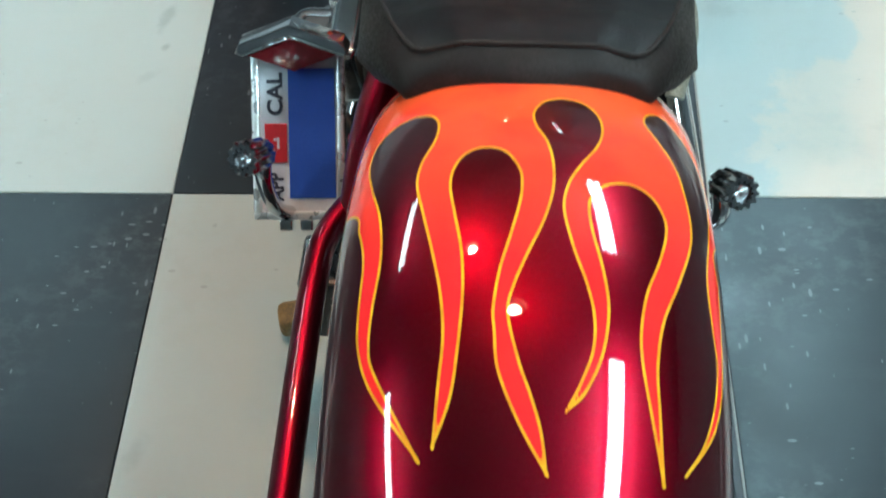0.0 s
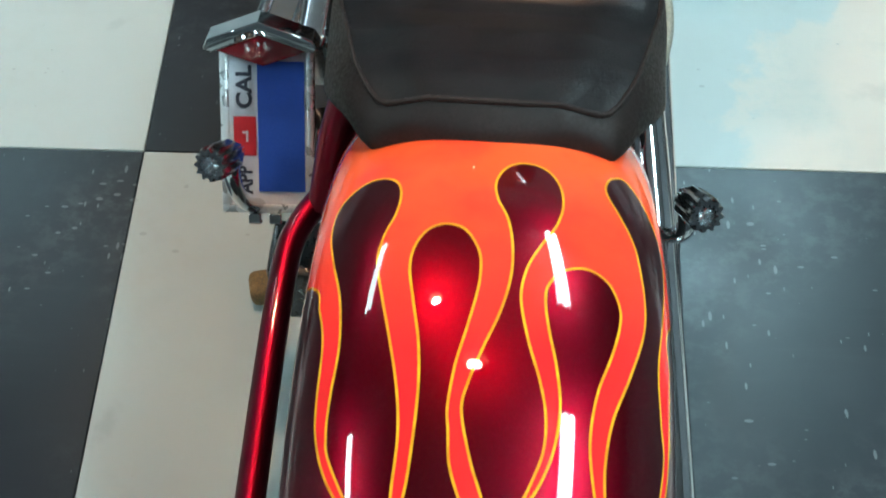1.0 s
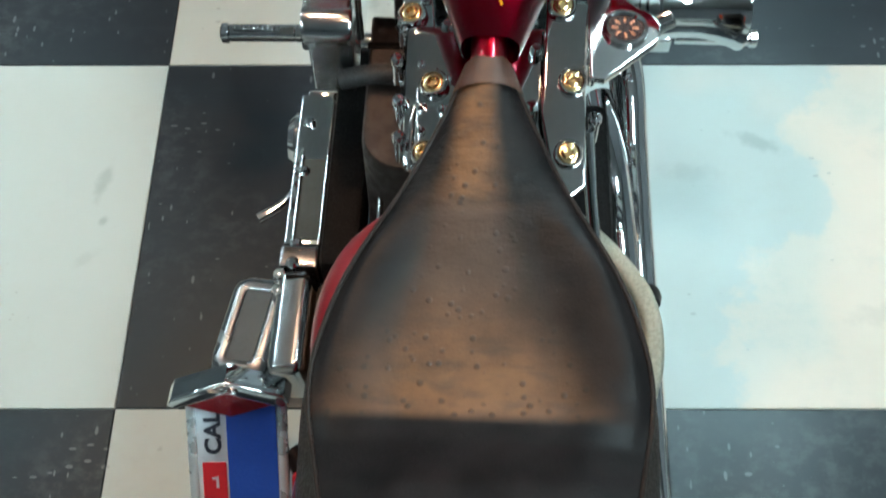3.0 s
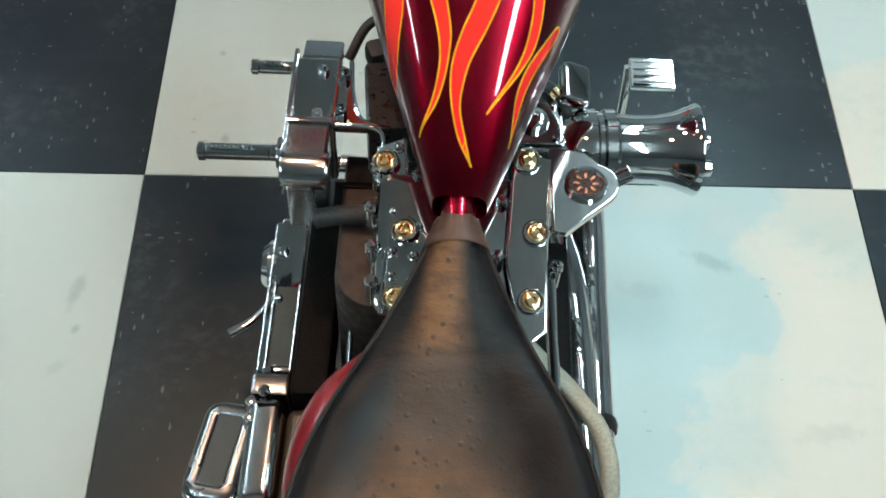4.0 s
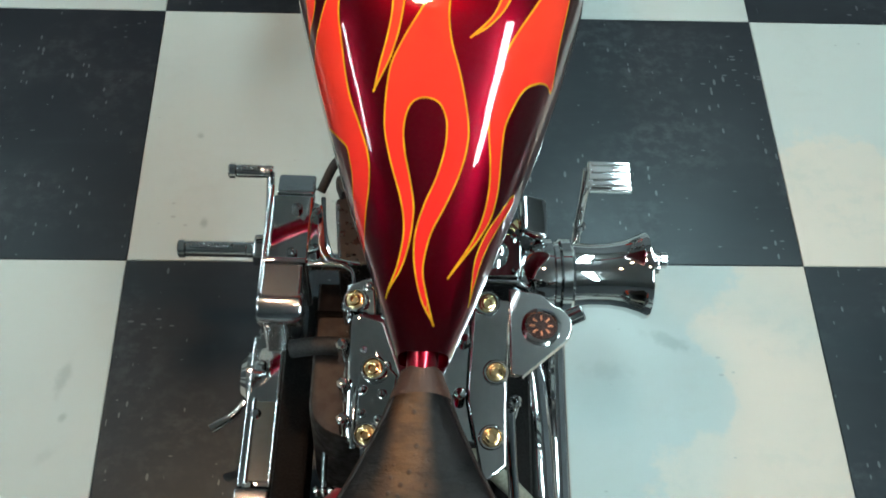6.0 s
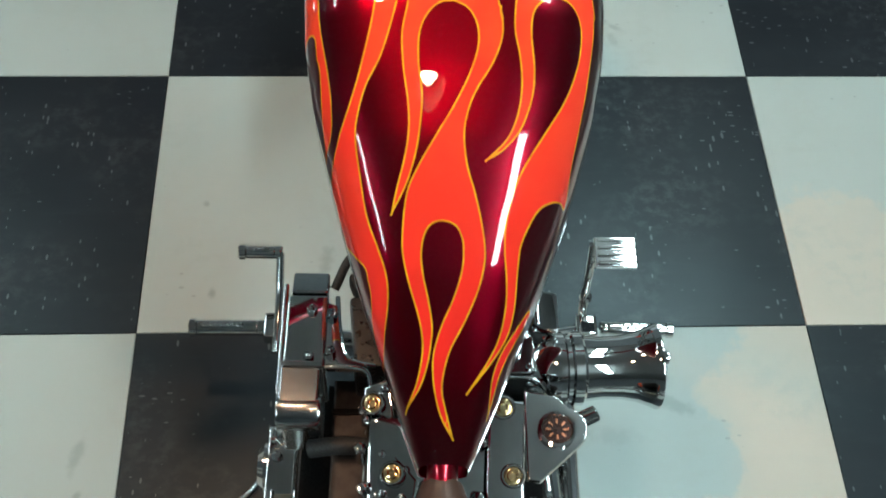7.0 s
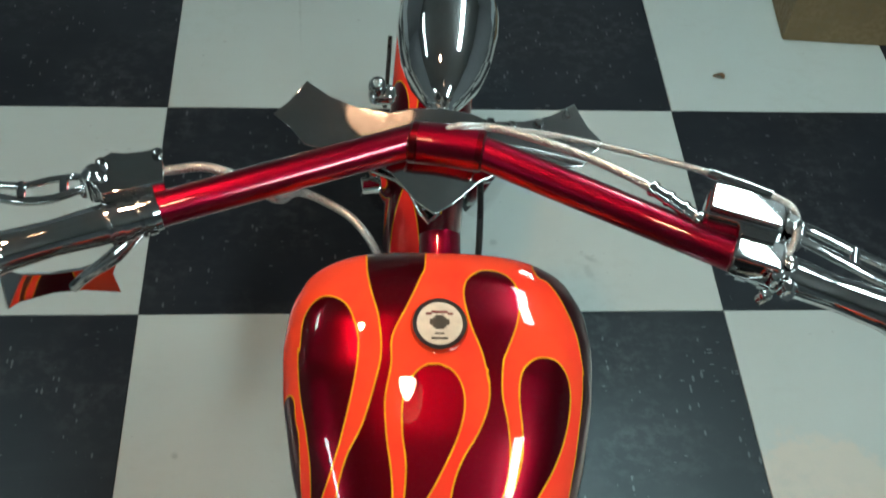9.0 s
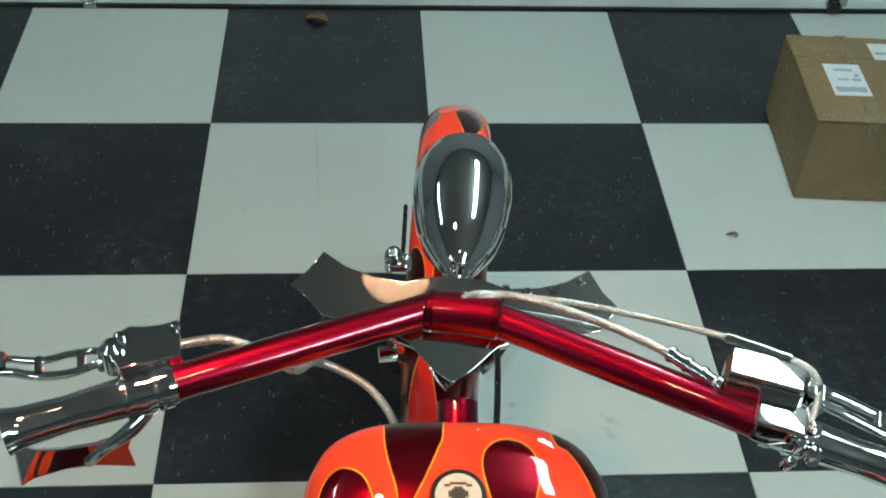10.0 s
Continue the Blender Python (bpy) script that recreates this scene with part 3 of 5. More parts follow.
TANK_B = [-0.0952, 0.0893, -0.1162, 0.1269, -0.0776, 0.1288, -0.0636, 0.1598, -0.061, 0.1864, -0.064, 0.2072, -0.0727, 0.2323, -0.0846, 0.2651, -0.0932, 0.3135, -0.0968, 0.3409, -0.0944, 0.3618, -0.086, 0.3888, -0.0719, 0.417, -0.06, 0.4594, -0.0559, 0.4861, -0.0592, 0.52, -0.0687, 0.5594, -0.0723, 0.6018, -0.0723, 0.7249, -0.012, 0.7249, -0.0122, 0.5981, -0.018, 0.5664, -0.031, 0.5321, -0.0449, 0.4998, -0.0457, 0.471, -0.0507, 0.4392, -0.0489, 0.405, -0.0438, 0.3714, -0.0422, 0.3436, -0.0455, 0.3161, -0.0526, 0.2861, -0.0572, 0.2628, -0.0572, 0.2628]
TANK_C = [-0.0443, 0.2885, -0.0356, 0.3187, -0.0313, 0.3519, -0.0307, 0.3798, -0.0345, 0.4078, -0.0345, 0.4364, -0.0287, 0.4549, -0.0182, 0.468, -0.0043, 0.4732, 0.0126, 0.4666, 0.0229, 0.4496, 0.0243, 0.4266, 0.0162, 0.3978, 0.0001, 0.3637, -0.016, 0.3355, -0.032, 0.3066, -0.043, 0.2791, -0.0465, 0.2351, -0.0438, 0.2112, -0.0365, 0.1833, -0.0287, 0.158, -0.0241, 0.1332, -0.0248, 0.1118, -0.0304, 0.0853, -0.0409, 0.063, -0.0409, 0.063, -0.0269, 0.0833, -0.019, 0.1082, -0.0157, 0.1332, -0.0156, 0.1511, -0.0201, 0.1756, -0.0258, 0.2006, -0.0279, 0.2213, -0.0255, 0.2385, -0.0192, 0.2496, -0.0077, 0.2537, 0.0051, 0.2496, 0.0121, 0.2375]
TANK_D = [0.0141, 0.2253, 0.013, 0.2046, 0.0055, 0.176, -0.0044, 0.1512, -0.0116, 0.1263, -0.0133, 0.1047, -0.0104, 0.0793, -0.0034, 0.0528, 0.0081, 0.0308, 0.0081, 0.0308, 0.0004, 0.0608, -0.0036, 0.0794, -0.0029, 0.0972, 0.0031, 0.123, 0.0163, 0.1517, 0.0277, 0.1808, 0.0336, 0.2055, 0.0347, 0.2262, 0.0303, 0.2534, 0.0234, 0.281, 0.015, 0.3085, 0.0116, 0.3361, 0.0141, 0.3585, 0.0226, 0.3823, 0.039, 0.4112, 0.0478, 0.4392, 0.0465, 0.4681, 0.0475, 0.4548, 0.0411, 0.4842, 0.0299, 0.5149, 0.0243, 0.5462, 0.0296, 0.5676, 0.0469, 0.5815, 0.0693, 0.5748, 0.0805, 0.5496, 0.0767, 0.5173, 0.0662, 0.4881, 0.0619, 0.4753]
TANK_E = [0.0608, 0.4459, 0.0661, 0.4177, 0.0682, 0.3896, 0.0646, 0.3613, 0.0542, 0.3353, 0.0349, 0.3142, 0.0349, 0.3142, 0.051, 0.3257, 0.0677, 0.3478, 0.0782, 0.3797, 0.0801, 0.408, 0.077, 0.4418, 0.0786, 0.4634, 0.0857, 0.4764, 0.099, 0.485, 0.118, 0.4844, 0.1304, 0.4688, 0.1329, 0.4443, 0.1265, 0.4139, 0.1136, 0.3822, 0.0948, 0.3499, 0.0767, 0.3189, 0.0634, 0.2894, 0.0558, 0.2553, 0.0551, 0.2283, 0.0584, 0.1979, 0.0589, 0.1709, 0.0538, 0.1418, 0.0426, 0.1149, 0.0231, 0.0809, 0.0231, 0.0809, 0.0342, 0.0974, 0.0507, 0.1219, 0.0639, 0.1465, 0.0692, 0.1706, 0.0696, 0.1974, 0.0699, 0.2175, 0.0729, 0.2399]
TANK_F = [0.0883, 0.2722, 0.106, 0.2872, 0.1237, 0.2951, 0.1424, 0.3001, 0.1364, 0.331, 0.1408, 0.372, 0.1462, 0.417, 0.1504, 0.4523, 0.1515, 0.488, 0.1532, 0.4848, 0.1444, 0.5159, 0.1309, 0.5466, 0.1146, 0.5744, 0.0987, 0.5965, 0.0972, 0.7249]
TANK_G = [0.0973, 0.1822, 0.0699, 0.1467, 0.0552, 0.1204, 0.0486, 0.0932, 0.0503, 0.0613, 0.0503, 0.0613, 0.0545, 0.085, 0.0615, 0.112, 0.0785, 0.143, 0.1085, 0.183]
REAR_FLAMES = [REAR_A + REAR_B + REAR_C + REAR_D + REAR_E + REAR_F]
TANK_FLAMES = [TANK_A + TANK_B + TANK_C + TANK_D + TANK_E + TANK_F, TANK_G]
FRONT_BODY = [-0.15, -0.45, -0.15, 0.3, -0.10, 0.27, -0.085, 0.222, -0.062, 0.2076, -0.045, 0.22, -0.036, 0.25, -0.033, 0.30, -0.03, 0.355, -0.03, 0.355, -0.024, 0.30, -0.022, 0.25, -0.018, 0.2, 0.0, 0.17,
              0.018, 0.2, 0.022, 0.25, 0.024, 0.33, 0.03, 0.42, 0.03, 0.42, 0.033, 0.33, 0.036, 0.25, 0.045, 0.22, 0.062, 0.2076, 0.085, 0.222, 0.10, 0.27, 0.15, 0.3, 0.15, -0.45]
FRONT_POCKET_A = [-0.085, -0.2, -0.06, -0.172, -0.04, -0.168, -0.031, -0.14, -0.033, -0.105, -0.047, -0.085, -0.065, -0.08, -0.085, -0.09]
FRONT_POCKET_B = [0.01, -0.165, 0.03, -0.17, 0.045, -0.145, 0.05, -0.11, 0.043, -0.07, 0.03, -0.03, 0.022, -0.01, 0.012, -0.05, 0.002, -0.096, -0.003, -0.135]
FRONT_TAIL = [-0.03, 0.375, -0.03, 0.375, -0.045, 0.43, -0.052, 0.49, -0.052, 0.6, 0.012, 0.6, 0.0, 0.5, -0.012, 0.43]
FRONT_EDGE = [-0.08, 0.30, -0.066, 0.30, -0.061, 0.38, -0.067, 0.45, -0.078, 0.50, -0.078, 0.50, -0.078, 0.40]
FRONT_FLAMES = [FRONT_BODY, FRONT_POCKET_A, FRONT_POCKET_B, FRONT_TAIL, FRONT_EDGE]

pts, across, along = fender_rings(REAR_Y, REAR_Z, 0.385, 0.1275, 0.10, -50, 95, 600, 341)
panel("rear_fender", pts, FLAMES, bike, "candy red rear mudguard with orange flame licks",
      fields={"flame_edge": licks(across, along, REAR_FLAMES), "flame_run": np.clip((along + 0.19) / 0.2, 0, 1)})

pts, across, along = fender_rings(FRONT_Y, FRONT_Z, 0.372, 0.068, 0.05, -60, 85, 360, 141)
front = panel("front_fender", pts, FLAMES, bike, "narrow candy red front mudguard with orange flames",
              fields={"flame_edge": licks(across, along, FRONT_FLAMES), "flame_run": np.clip(0.5 + along, 0, 1)})
front.data.transform(FRONT_END)


def wheel(name, y, z, radius, half, rim, spokes, m=None):
    at = pose(0, y, z, 0, 90, 0)
    tread = [(rim, -half * 0.8), (rim + 0.3 * (radius - rim), -half), (radius - 0.35 * (radius - rim), -half), (radius - 0.02, -half * 0.72),
             (radius, -half * 0.35), (radius, half * 0.35), (radius - 0.02, half * 0.72), (radius - 0.35 * (radius - rim), half),
             (rim + 0.3 * (radius - rim), half), (rim, half * 0.8)]
    hub = lathe([(0.02, -half - 0.02), (0.045, -half * 0.6), (0.035, 0), (0.045, half * 0.6), (0.02, half + 0.02)], at, 24)
    w = part(name, hub if m is None else turned(hub), CHROME, bike, "chrome spoked wheel with a black tyre")
    band = lathe(tread, at, 56)
    part("tyre", band if m is None else turned(band), RUBBER, w, "black rubber tyre")
    ring = lathe([(rim + 0.004, -half * 0.8), (rim - 0.02, -half * 0.7), (rim - 0.025, 0), (rim - 0.02, half * 0.7), (rim + 0.004, half * 0.8)], at, 56)
    part("rim", ring if m is None else turned(ring), CHROME, w, "chrome rim")
    for k in range(spokes):
        a = 2 * math.pi * k / spokes
        bar = tube([(half * 0.4 * (-1) ** k, y + 0.035 * math.cos(a), z + 0.035 * math.sin(a)), (0, y + (rim - 0.015) * math.cos(a + 0.12), z + (rim - 0.015) * math.sin(a + 0.12))], 0.006, 8)
        part("spoke", bar if m is None else turned(bar), CHROME, w)
    return w


wheel("rear_wheel", REAR_Y, REAR_Z, 0.34, 0.125, 0.235, 12)
wheel("front_wheel", FRONT_Y, FRONT_Z, 0.345, 0.045, 0.275, 16, STEER)

# fuel tank: stations along the bike, top line, half width, half heights
TY = [0.053, 0.073, 0.103, 0.146, 0.198, 0.25, 0.30, 0.36, 0.42, 0.47, 0.51, 0.545, 0.57, 0.583]
TZ = [0.713, 0.738, 0.771, 0.813, 0.862, 0.905, 0.939, 0.972, 1.000, 1.014, 1.016, 1.008, 0.99, 0.955]
TW = [0.026, 0.036, 0.050, 0.068, 0.090, 0.110, 0.127, 0.145, 0.156, 0.159, 0.155, 0.142, 0.115, 0.07]
TU = [0.020, 0.028, 0.040, 0.056, 0.072, 0.084, 0.092, 0.096, 0.098, 0.098, 0.096, 0.088, 0.07, 0.035]


def tank_rings(rows, cols):
    ys = np.concatenate([np.linspace(TY[0], 0.52, rows - 60), np.linspace(0.5215, TY[-1], 60)])
    top, half, up = (eased(ys, TY, v, 0.018) for v in (TZ, TW, TU))
    th = np.linspace(-math.pi, math.pi, cols)
    ss, cc = np.sin(th), np.cos(th)

    def section(n):
        x = half[:, None] * np.sign(ss) * np.abs(ss) ** (2 / n)
        high = np.where(cc > 0, up[:, None], 0.9 * up[:, None])
        z = (top - up)[:, None] + high * np.sign(cc) * np.abs(cc) ** (2 / n)
        # the low edge of the tank follows the backbone
        pts = np.stack([x + 0.05 * (top[:, None] - z), np.broadcast_to(ys[:, None], x.shape), z], -1)
        gap = np.linalg.norm(np.diff(pts, axis=1), axis=2)
        run = np.concatenate([np.zeros((rows, 1)), np.cumsum(gap, 1)], 1)
        return x, pts, run - run[:, cols // 2:cols // 2 + 1]

    x, pts, own = section(3.15)
    # the flames were masked on a flatter template, laid over the crown
    tx, _, tr = section(3.3)
    q0, q1 = cols // 4, 3 * cols // 4
    run = own.copy()
    for k in range(rows):
        crown = np.interp(x[k, q0:q1 + 1], tx[k, q0:q1 + 1], tr[k, q0:q1 + 1])
        run[k, q0:q1 + 1] = crown
        run[k, :q0] = own[k, :q0] - own[k, q0] + crown[0]
        run[k, q1 + 1:] = own[k, q1 + 1:] - own[k, q1] + crown[-1]
    ridge = pts[:, cols // 2]
    along = np.concatenate([[0], np.cumsum(np.linalg.norm(np.diff(ridge, axis=0), axis=1))])
    return pts, run, np.broadcast_to(along[:, None], run.shape).copy()


pts, across, along = tank_rings(460, 421)
tank = panel("fuel_tank", pts, FLAMES, bike, "stretched candy red fuel tank with orange flames",
             fields={"flame_edge": licks(across, along, TANK_FLAMES), "flame_run": np.clip(1.1 - along / 0.75, 0.5, 1)})


def seat():
    """A bucket: a dished top with rolled rims that rises to the tail, and a skirt of trim leather round it."""
    key = [-0.430, -0.418, -0.40, -0.375, -0.33, -0.29, -0.268, -0.25, -0.21, -0.15, -0.11, -0.087, -0.065, -0.01, 0.016, 0.045]
    crown = [0.694, 0.692, 0.6885, 0.681, 0.660, 0.634, 0.624, 0.622, 0.628, 0.638, 0.648, 0.654, 0.661, 0.683, 0.692, 0.698]
    wide = [0.083, 0.093, 0.102, 0.111, 0.122, 0.132, 0.137, 0.1395, 0.137, 0.117, 0.096, 0.083, 0.071, 0.041, 0.029, 0.019]
    ys = np.linspace(-0.430, 0.045, 170)
    half = eased(ys, key, wide, 0.016)
    top = eased(ys, key, crown, 0.007)
    s = np.linspace(-1, 1, 81)
    a = np.abs(s)
    soft = lambda v, lo, hi: np.clip((v - lo) / (hi - lo), 0, 1) ** 2 * (3 - 2 * np.clip((v - lo) / (hi - lo), 0, 1))
    dish = soft(ys, -0.33, -0.22) * soft(ys, -0.04, -0.15)
    roll = 0.0085 * soft(a, 0.45, 0.84) - 0.008 * soft(a, 0.84, 1.0) ** 2
    tail = -0.010 * soft(a, 0.55, 1.0)
    nose = -0.017 * a ** 2.4
    front = soft(ys, -0.17, -0.06)
    z = top[:, None] + dish[:, None] * roll[None] + (1 - dish)[:, None] * ((1 - front)[:, None] * tail[None] + front[:, None] * nose[None])
    x = half[:, None] * s[None]
    # folds across the nose where the hide is stretched
    for y0, depth, lean in ((-0.083, 0.0030, 0.10), (-0.060, 0.0012, -0.12), (-0.030, 0.0009, 0.15), (-0.225, 0.0010, 0.05)):
        off = (ys[:, None] - y0 - lean * x) / 0.006
        z = z - depth * np.exp(-off ** 2) * np.exp(-(x / (0.55 * half[:, None])) ** 2)
    pts = np.stack([x, np.broadcast_to(ys[:, None], x.shape), z], -1)
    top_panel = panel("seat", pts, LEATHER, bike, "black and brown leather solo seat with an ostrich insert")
    # the skirt, from the seam out to the base, round the tail
    bk = [-0.45, -0.44, -0.405, -0.36, -0.30, -0.25, -0.21, -0.15, -0.11, -0.065, -0.01, 0.016, 0.045]
    base_half = [0.085, 0.100, 0.124, 0.142, 0.150, 0.151, 0.145, 0.123, 0.101, 0.075, 0.045, 0.032, 0.022]
    base_z = [0.672, 0.668, 0.645, 0.605, 0.565, 0.548, 0.545, 0.56, 0.575, 0.595, 0.63, 0.648, 0.668]
    side = np.arange(len(ys) - 1, -1, -3)
    tail_x = np.linspace(1, -1, 41)[1:-1]
    seam, base = [], []
    for sign, rows in ((1, side), (-1, side[::-1])):
        for k in rows:
            y = ys[k] if ys[k] > -0.30 else -0.30 + (ys[k] + 0.30) * 0.141 / 0.130
            seam.append(pts[k, -1 if sign > 0 else 0])
            base.append((sign * np.interp(y, bk, base_half), y, np.interp(y, bk, base_z)))
        if sign > 0:
            for q in tail_x:
                seam.append(np.array((q * half[0], ys[0], np.interp(q, s, z[0]))))
                base.append((q * 0.104, -0.455 - 0.003 * math.cos(5 * q), 0.670 - 0.012 * q * q))
    seam, base = np.array(seam), np.array(base)
    kernel = np.hanning(9) / np.hanning(9).sum()
    base = np.stack([np.convolve(np.pad(base[:, c], 4, mode="edge"), kernel, "valid") for c in range(3)], -1)
    out = base - seam
    out[:, 2] = 0
    out /= np.maximum(np.linalg.norm(out, axis=1), 1e-6)[:, None]
    rings = []
    for t in np.linspace(0, 1, 9):
        rings.append(seam + (base - seam) * t + out * 0.004 * math.sin(math.pi * t) + np.array((0, 0, 0.002 * math.sin(math.pi * t))))
    rings.append(base * np.array((0.9, 0.97, 1)) - np.array((0, 0.012, 0.02)))
    panel("skirt", np.array(rings), LEATHER_TRIM, top_panel, "brown-black leather skirt round the seat")
    part("piping", tube([tuple(p + np.array((0, 0, 0.0008))) for p in seam[::4]], 0.0022, 8, 3), LEATHER_TRIM, top_panel, "brown leather edge piping")
    first = int(np.argmin(np.abs(ys - 0.016)))
    collar = pts[first:] * np.array((1.10, 1, 1)) + np.array((0, 0, 0.0025))
    panel("nose_collar", collar, COLLAR_LEATHER, top_panel, "brown leather nose collar")
    return top_panel


seat()

# frame and steering
part("backbone", tube([(0, -0.12, 0.56), (0, 0.0, 0.635), (0, 0.025, 0.658), (0, 0.05, 0.686), (0, 0.09, 0.705)], 0.0165, 18), CANDY_BRIGHT, bike, "candy red frame tube")
part("neck", tube([(0.008, 0.54, 0.905), (0.008, 0.632, 0.94)], 0.023, 20), BAR_RED, bike, "candy red steering neck")
part("frame_rail", tube([(-0.165, -0.27, 0.33), (-0.196, -0.33, 0.33), (-0.204, -0.40, 0.33), (-0.202, -0.60, 0.33), (-0.196, -0.80, 0.33)], 0.0145, 16), BAR_RED, bike, "candy red swingarm tube")
part("frame_rail", tube([(0.19, -0.30, 0.30), (0.195, -0.45, 0.30), (0.195, -0.75, 0.32)], 0.016, 16), CANDY, bike, "candy red swingarm tube")
part("frame_rail", tube([(-0.02, -0.12, 0.58), (-0.10, -0.16, 0.52), (-0.15, -0.24, 0.42), (-0.17, -0.30, 0.33)], 0.02, 16), CANDY_BRIGHT, bike, "candy red seat post tube")
part("frame_rail", tube([(0.0, 0.60, 0.90), (0.0, 0.58, 0.6), (0.0, 0.50, 0.25), (0.0, 0.30, 0.13), (0.0, -0.3, 0.13)], 0.019, 16), CANDY, bike, "candy red front down tube")

# triple tree: a bat-winged plate square to the fork
RAKE = pose(-0.0016, 0.679, 1.0414, 38, 0, 0)
half_wing = [(0.0, -0.080), (0.02, -0.068), (0.048, -0.040), (0.075, -0.028), (0.11, -0.022), (0.142, -0.016), (0.158, 0.0), (0.178, 0.014), (0.162, 0.03),
             (0.145, 0.054), (0.12, 0.039), (0.09, 0.030), (0.055, 0.027), (0.03, 0.034), (0.0, 0.036)]
far = {(0.142, -0.016): (0.16, -0.014), (0.158, 0.0): (0.171, 0.002), (0.178, 0.014): (0.183, 0.012)}
wing = [far.get(q, q) for q in half_wing] + [(-1.03 * x, y) for x, y in half_wing[-2:0:-1]]
wing = [(0.976 * x, 0.976 * y) for x, y in wing]
tree = part("triple_tree", plate(wing, 0.009, STEER @ RAKE @ pose(0.005, 0, -0.014, 0, 2.8, 0) @ pose(0, 0, 0.007), 0.0016), CHROME, bike, "chrome bat-wing triple tree")
part("lower_tree", plate([(x * 0.6, y) for x, y in wing], 0.02, STEER @ RAKE @ pose(0, 0, -0.23), 0.003), CHROME, bike, "chrome lower fork clamp")
for s in (-1, 1):
    leg = [(STEER @ RAKE @ Vector((0.085 * s, 0.0, h))) for h in (-0.014, -0.33, -0.85)]
    part("fork_leg", tube(leg, [0.02, 0.02, 0.026], 18), CHROME, bike, "chrome fork leg")
for x, y, r in ((0.052, 0.024, 0.006), (0.075, 0.024, 0.005), (0.104, 0.028, 0.0055), (0.134, 0.04, 0.005)):
    part("tree_nut", lathe([(r, -0.014), (r, 0.006), (r * 0.7, 0.009), (r * 0.45, 0.009), (r * 0.4, 0.005), (0, 0.005)], STEER @ RAKE @ pose(0.005, 0, -0.014, 0, 2.8, 0) @ pose(x, y, 0.018), 6), CHROME, tree, "small chrome cap nut")
part("axle", tube([STEER @ Vector((-0.12, FRONT_Y, FRONT_Z)), STEER @ Vector((0.12, FRONT_Y, FRONT_Z))], 0.012), CHROME, bike)

# headlight
shell_profile = [(0.0, -0.165), (0.012, -0.16), (0.028, -0.14), (0.046, -0.11), (0.058, -0.075), (0.0655, -0.03), (0.067, -0.005), (0.0655, 0.018), (0.061, 0.036), (0.055, 0.047), (0.0545, 0.05), (0.052, 0.056), (0.047, 0.058)]
HEAD = STEER @ pose(0.005, 1.0, 0.945, -86, 0, 0)
lamp = part("headlight", lathe(shell_profile, HEAD, 48), CHROME, bike, "chrome bullet headlight")
part("lens", lathe([(0.047, 0.058), (0.035, 0.066), (0.0, 0.071)], HEAD, 32), PAPER, lamp, "clear glass headlight lens")
part("bracket", tube([STEER @ Vector((0, 0.74, 0.985)), STEER @ Vector((0.0, 0.80, 0.93)), STEER @ Vector((0.0, 0.88, 0.90))], 0.012, 12), CHROME, lamp, "chrome headlight bracket")
part("cap_nut", lathe([(0.011, -0.178), (0.011, -0.165), (0.016, -0.16)], HEAD, 12), CHROME, lamp)

# handlebar
bar = part("handlebar", tube([(-0.024, 0.638, 1.08), (0.007, 0.6355, 1.08), (0.039, 0.629, 1.08)], 0.0222, 28, 2), BAR_RED, bike, "candy red pullback handlebar")
part("bar_tube", tube([(-0.025, 0.642, 1.079), (-0.273, 0.549, 1.067)], 0.0178, 24), BAR_RED, bar)
part("bar_tube", tube([(0.03, 0.634, 1.079), (0.288, 0.508, 1.067)], 0.0178, 24), BAR_RED, bar)
for x, y in ((-0.026, 0.639), (0.040, 0.629)):
    part("bar_collar", lathe([(0.0205, -0.005), (0.0225, -0.003), (0.0225, 0.003), (0.0205, 0.005)], pose(x, y, 1.08, 0, 90, -12), 22), CANDY, bar, "dark candy red weld collar")
for x in (-0.02, 0.026):
    part("riser", tube([(x, 0.643, 1.075), (x, 0.668, 1.035), (x, 0.682, 1.01)], 0.009, 16), CHROME, bar, "chrome handlebar riser")

# left grip, clutch perch, lever and mirror
GL = Vector((-0.273, 0.549, 1.067))
gl_way = Vector((-0.94, -0.34, -0.06)).normalized()


def along_grip(start, way, up=0.0, side=0.0, run=0.0):
    across_way = Vector((-way.y, way.x, 0)).normalized()
    return start + way * run + across_way * side + Vector((0, 0, up))


def grip(start, way, sign):
    g = part("grip", tube([along_grip(start, way, 0, 0, r) for r in (0.0, 0.012, 0.03, 0.06, 0.1, 0.143, 0.16)],
                          [0.0195, 0.0205, 0.0205, 0.0195, 0.0175, 0.0195, 0.023], 24, 6), CHROME, bar, "smooth chrome hand grip")
    for r in (0.006, 0.028):
        part("clamp_ring", tube([along_grip(start, way, 0, 0, r), along_grip(start, way, 0, 0, r + 0.008)], 0.0225, 24), CHROME, g)
    return g


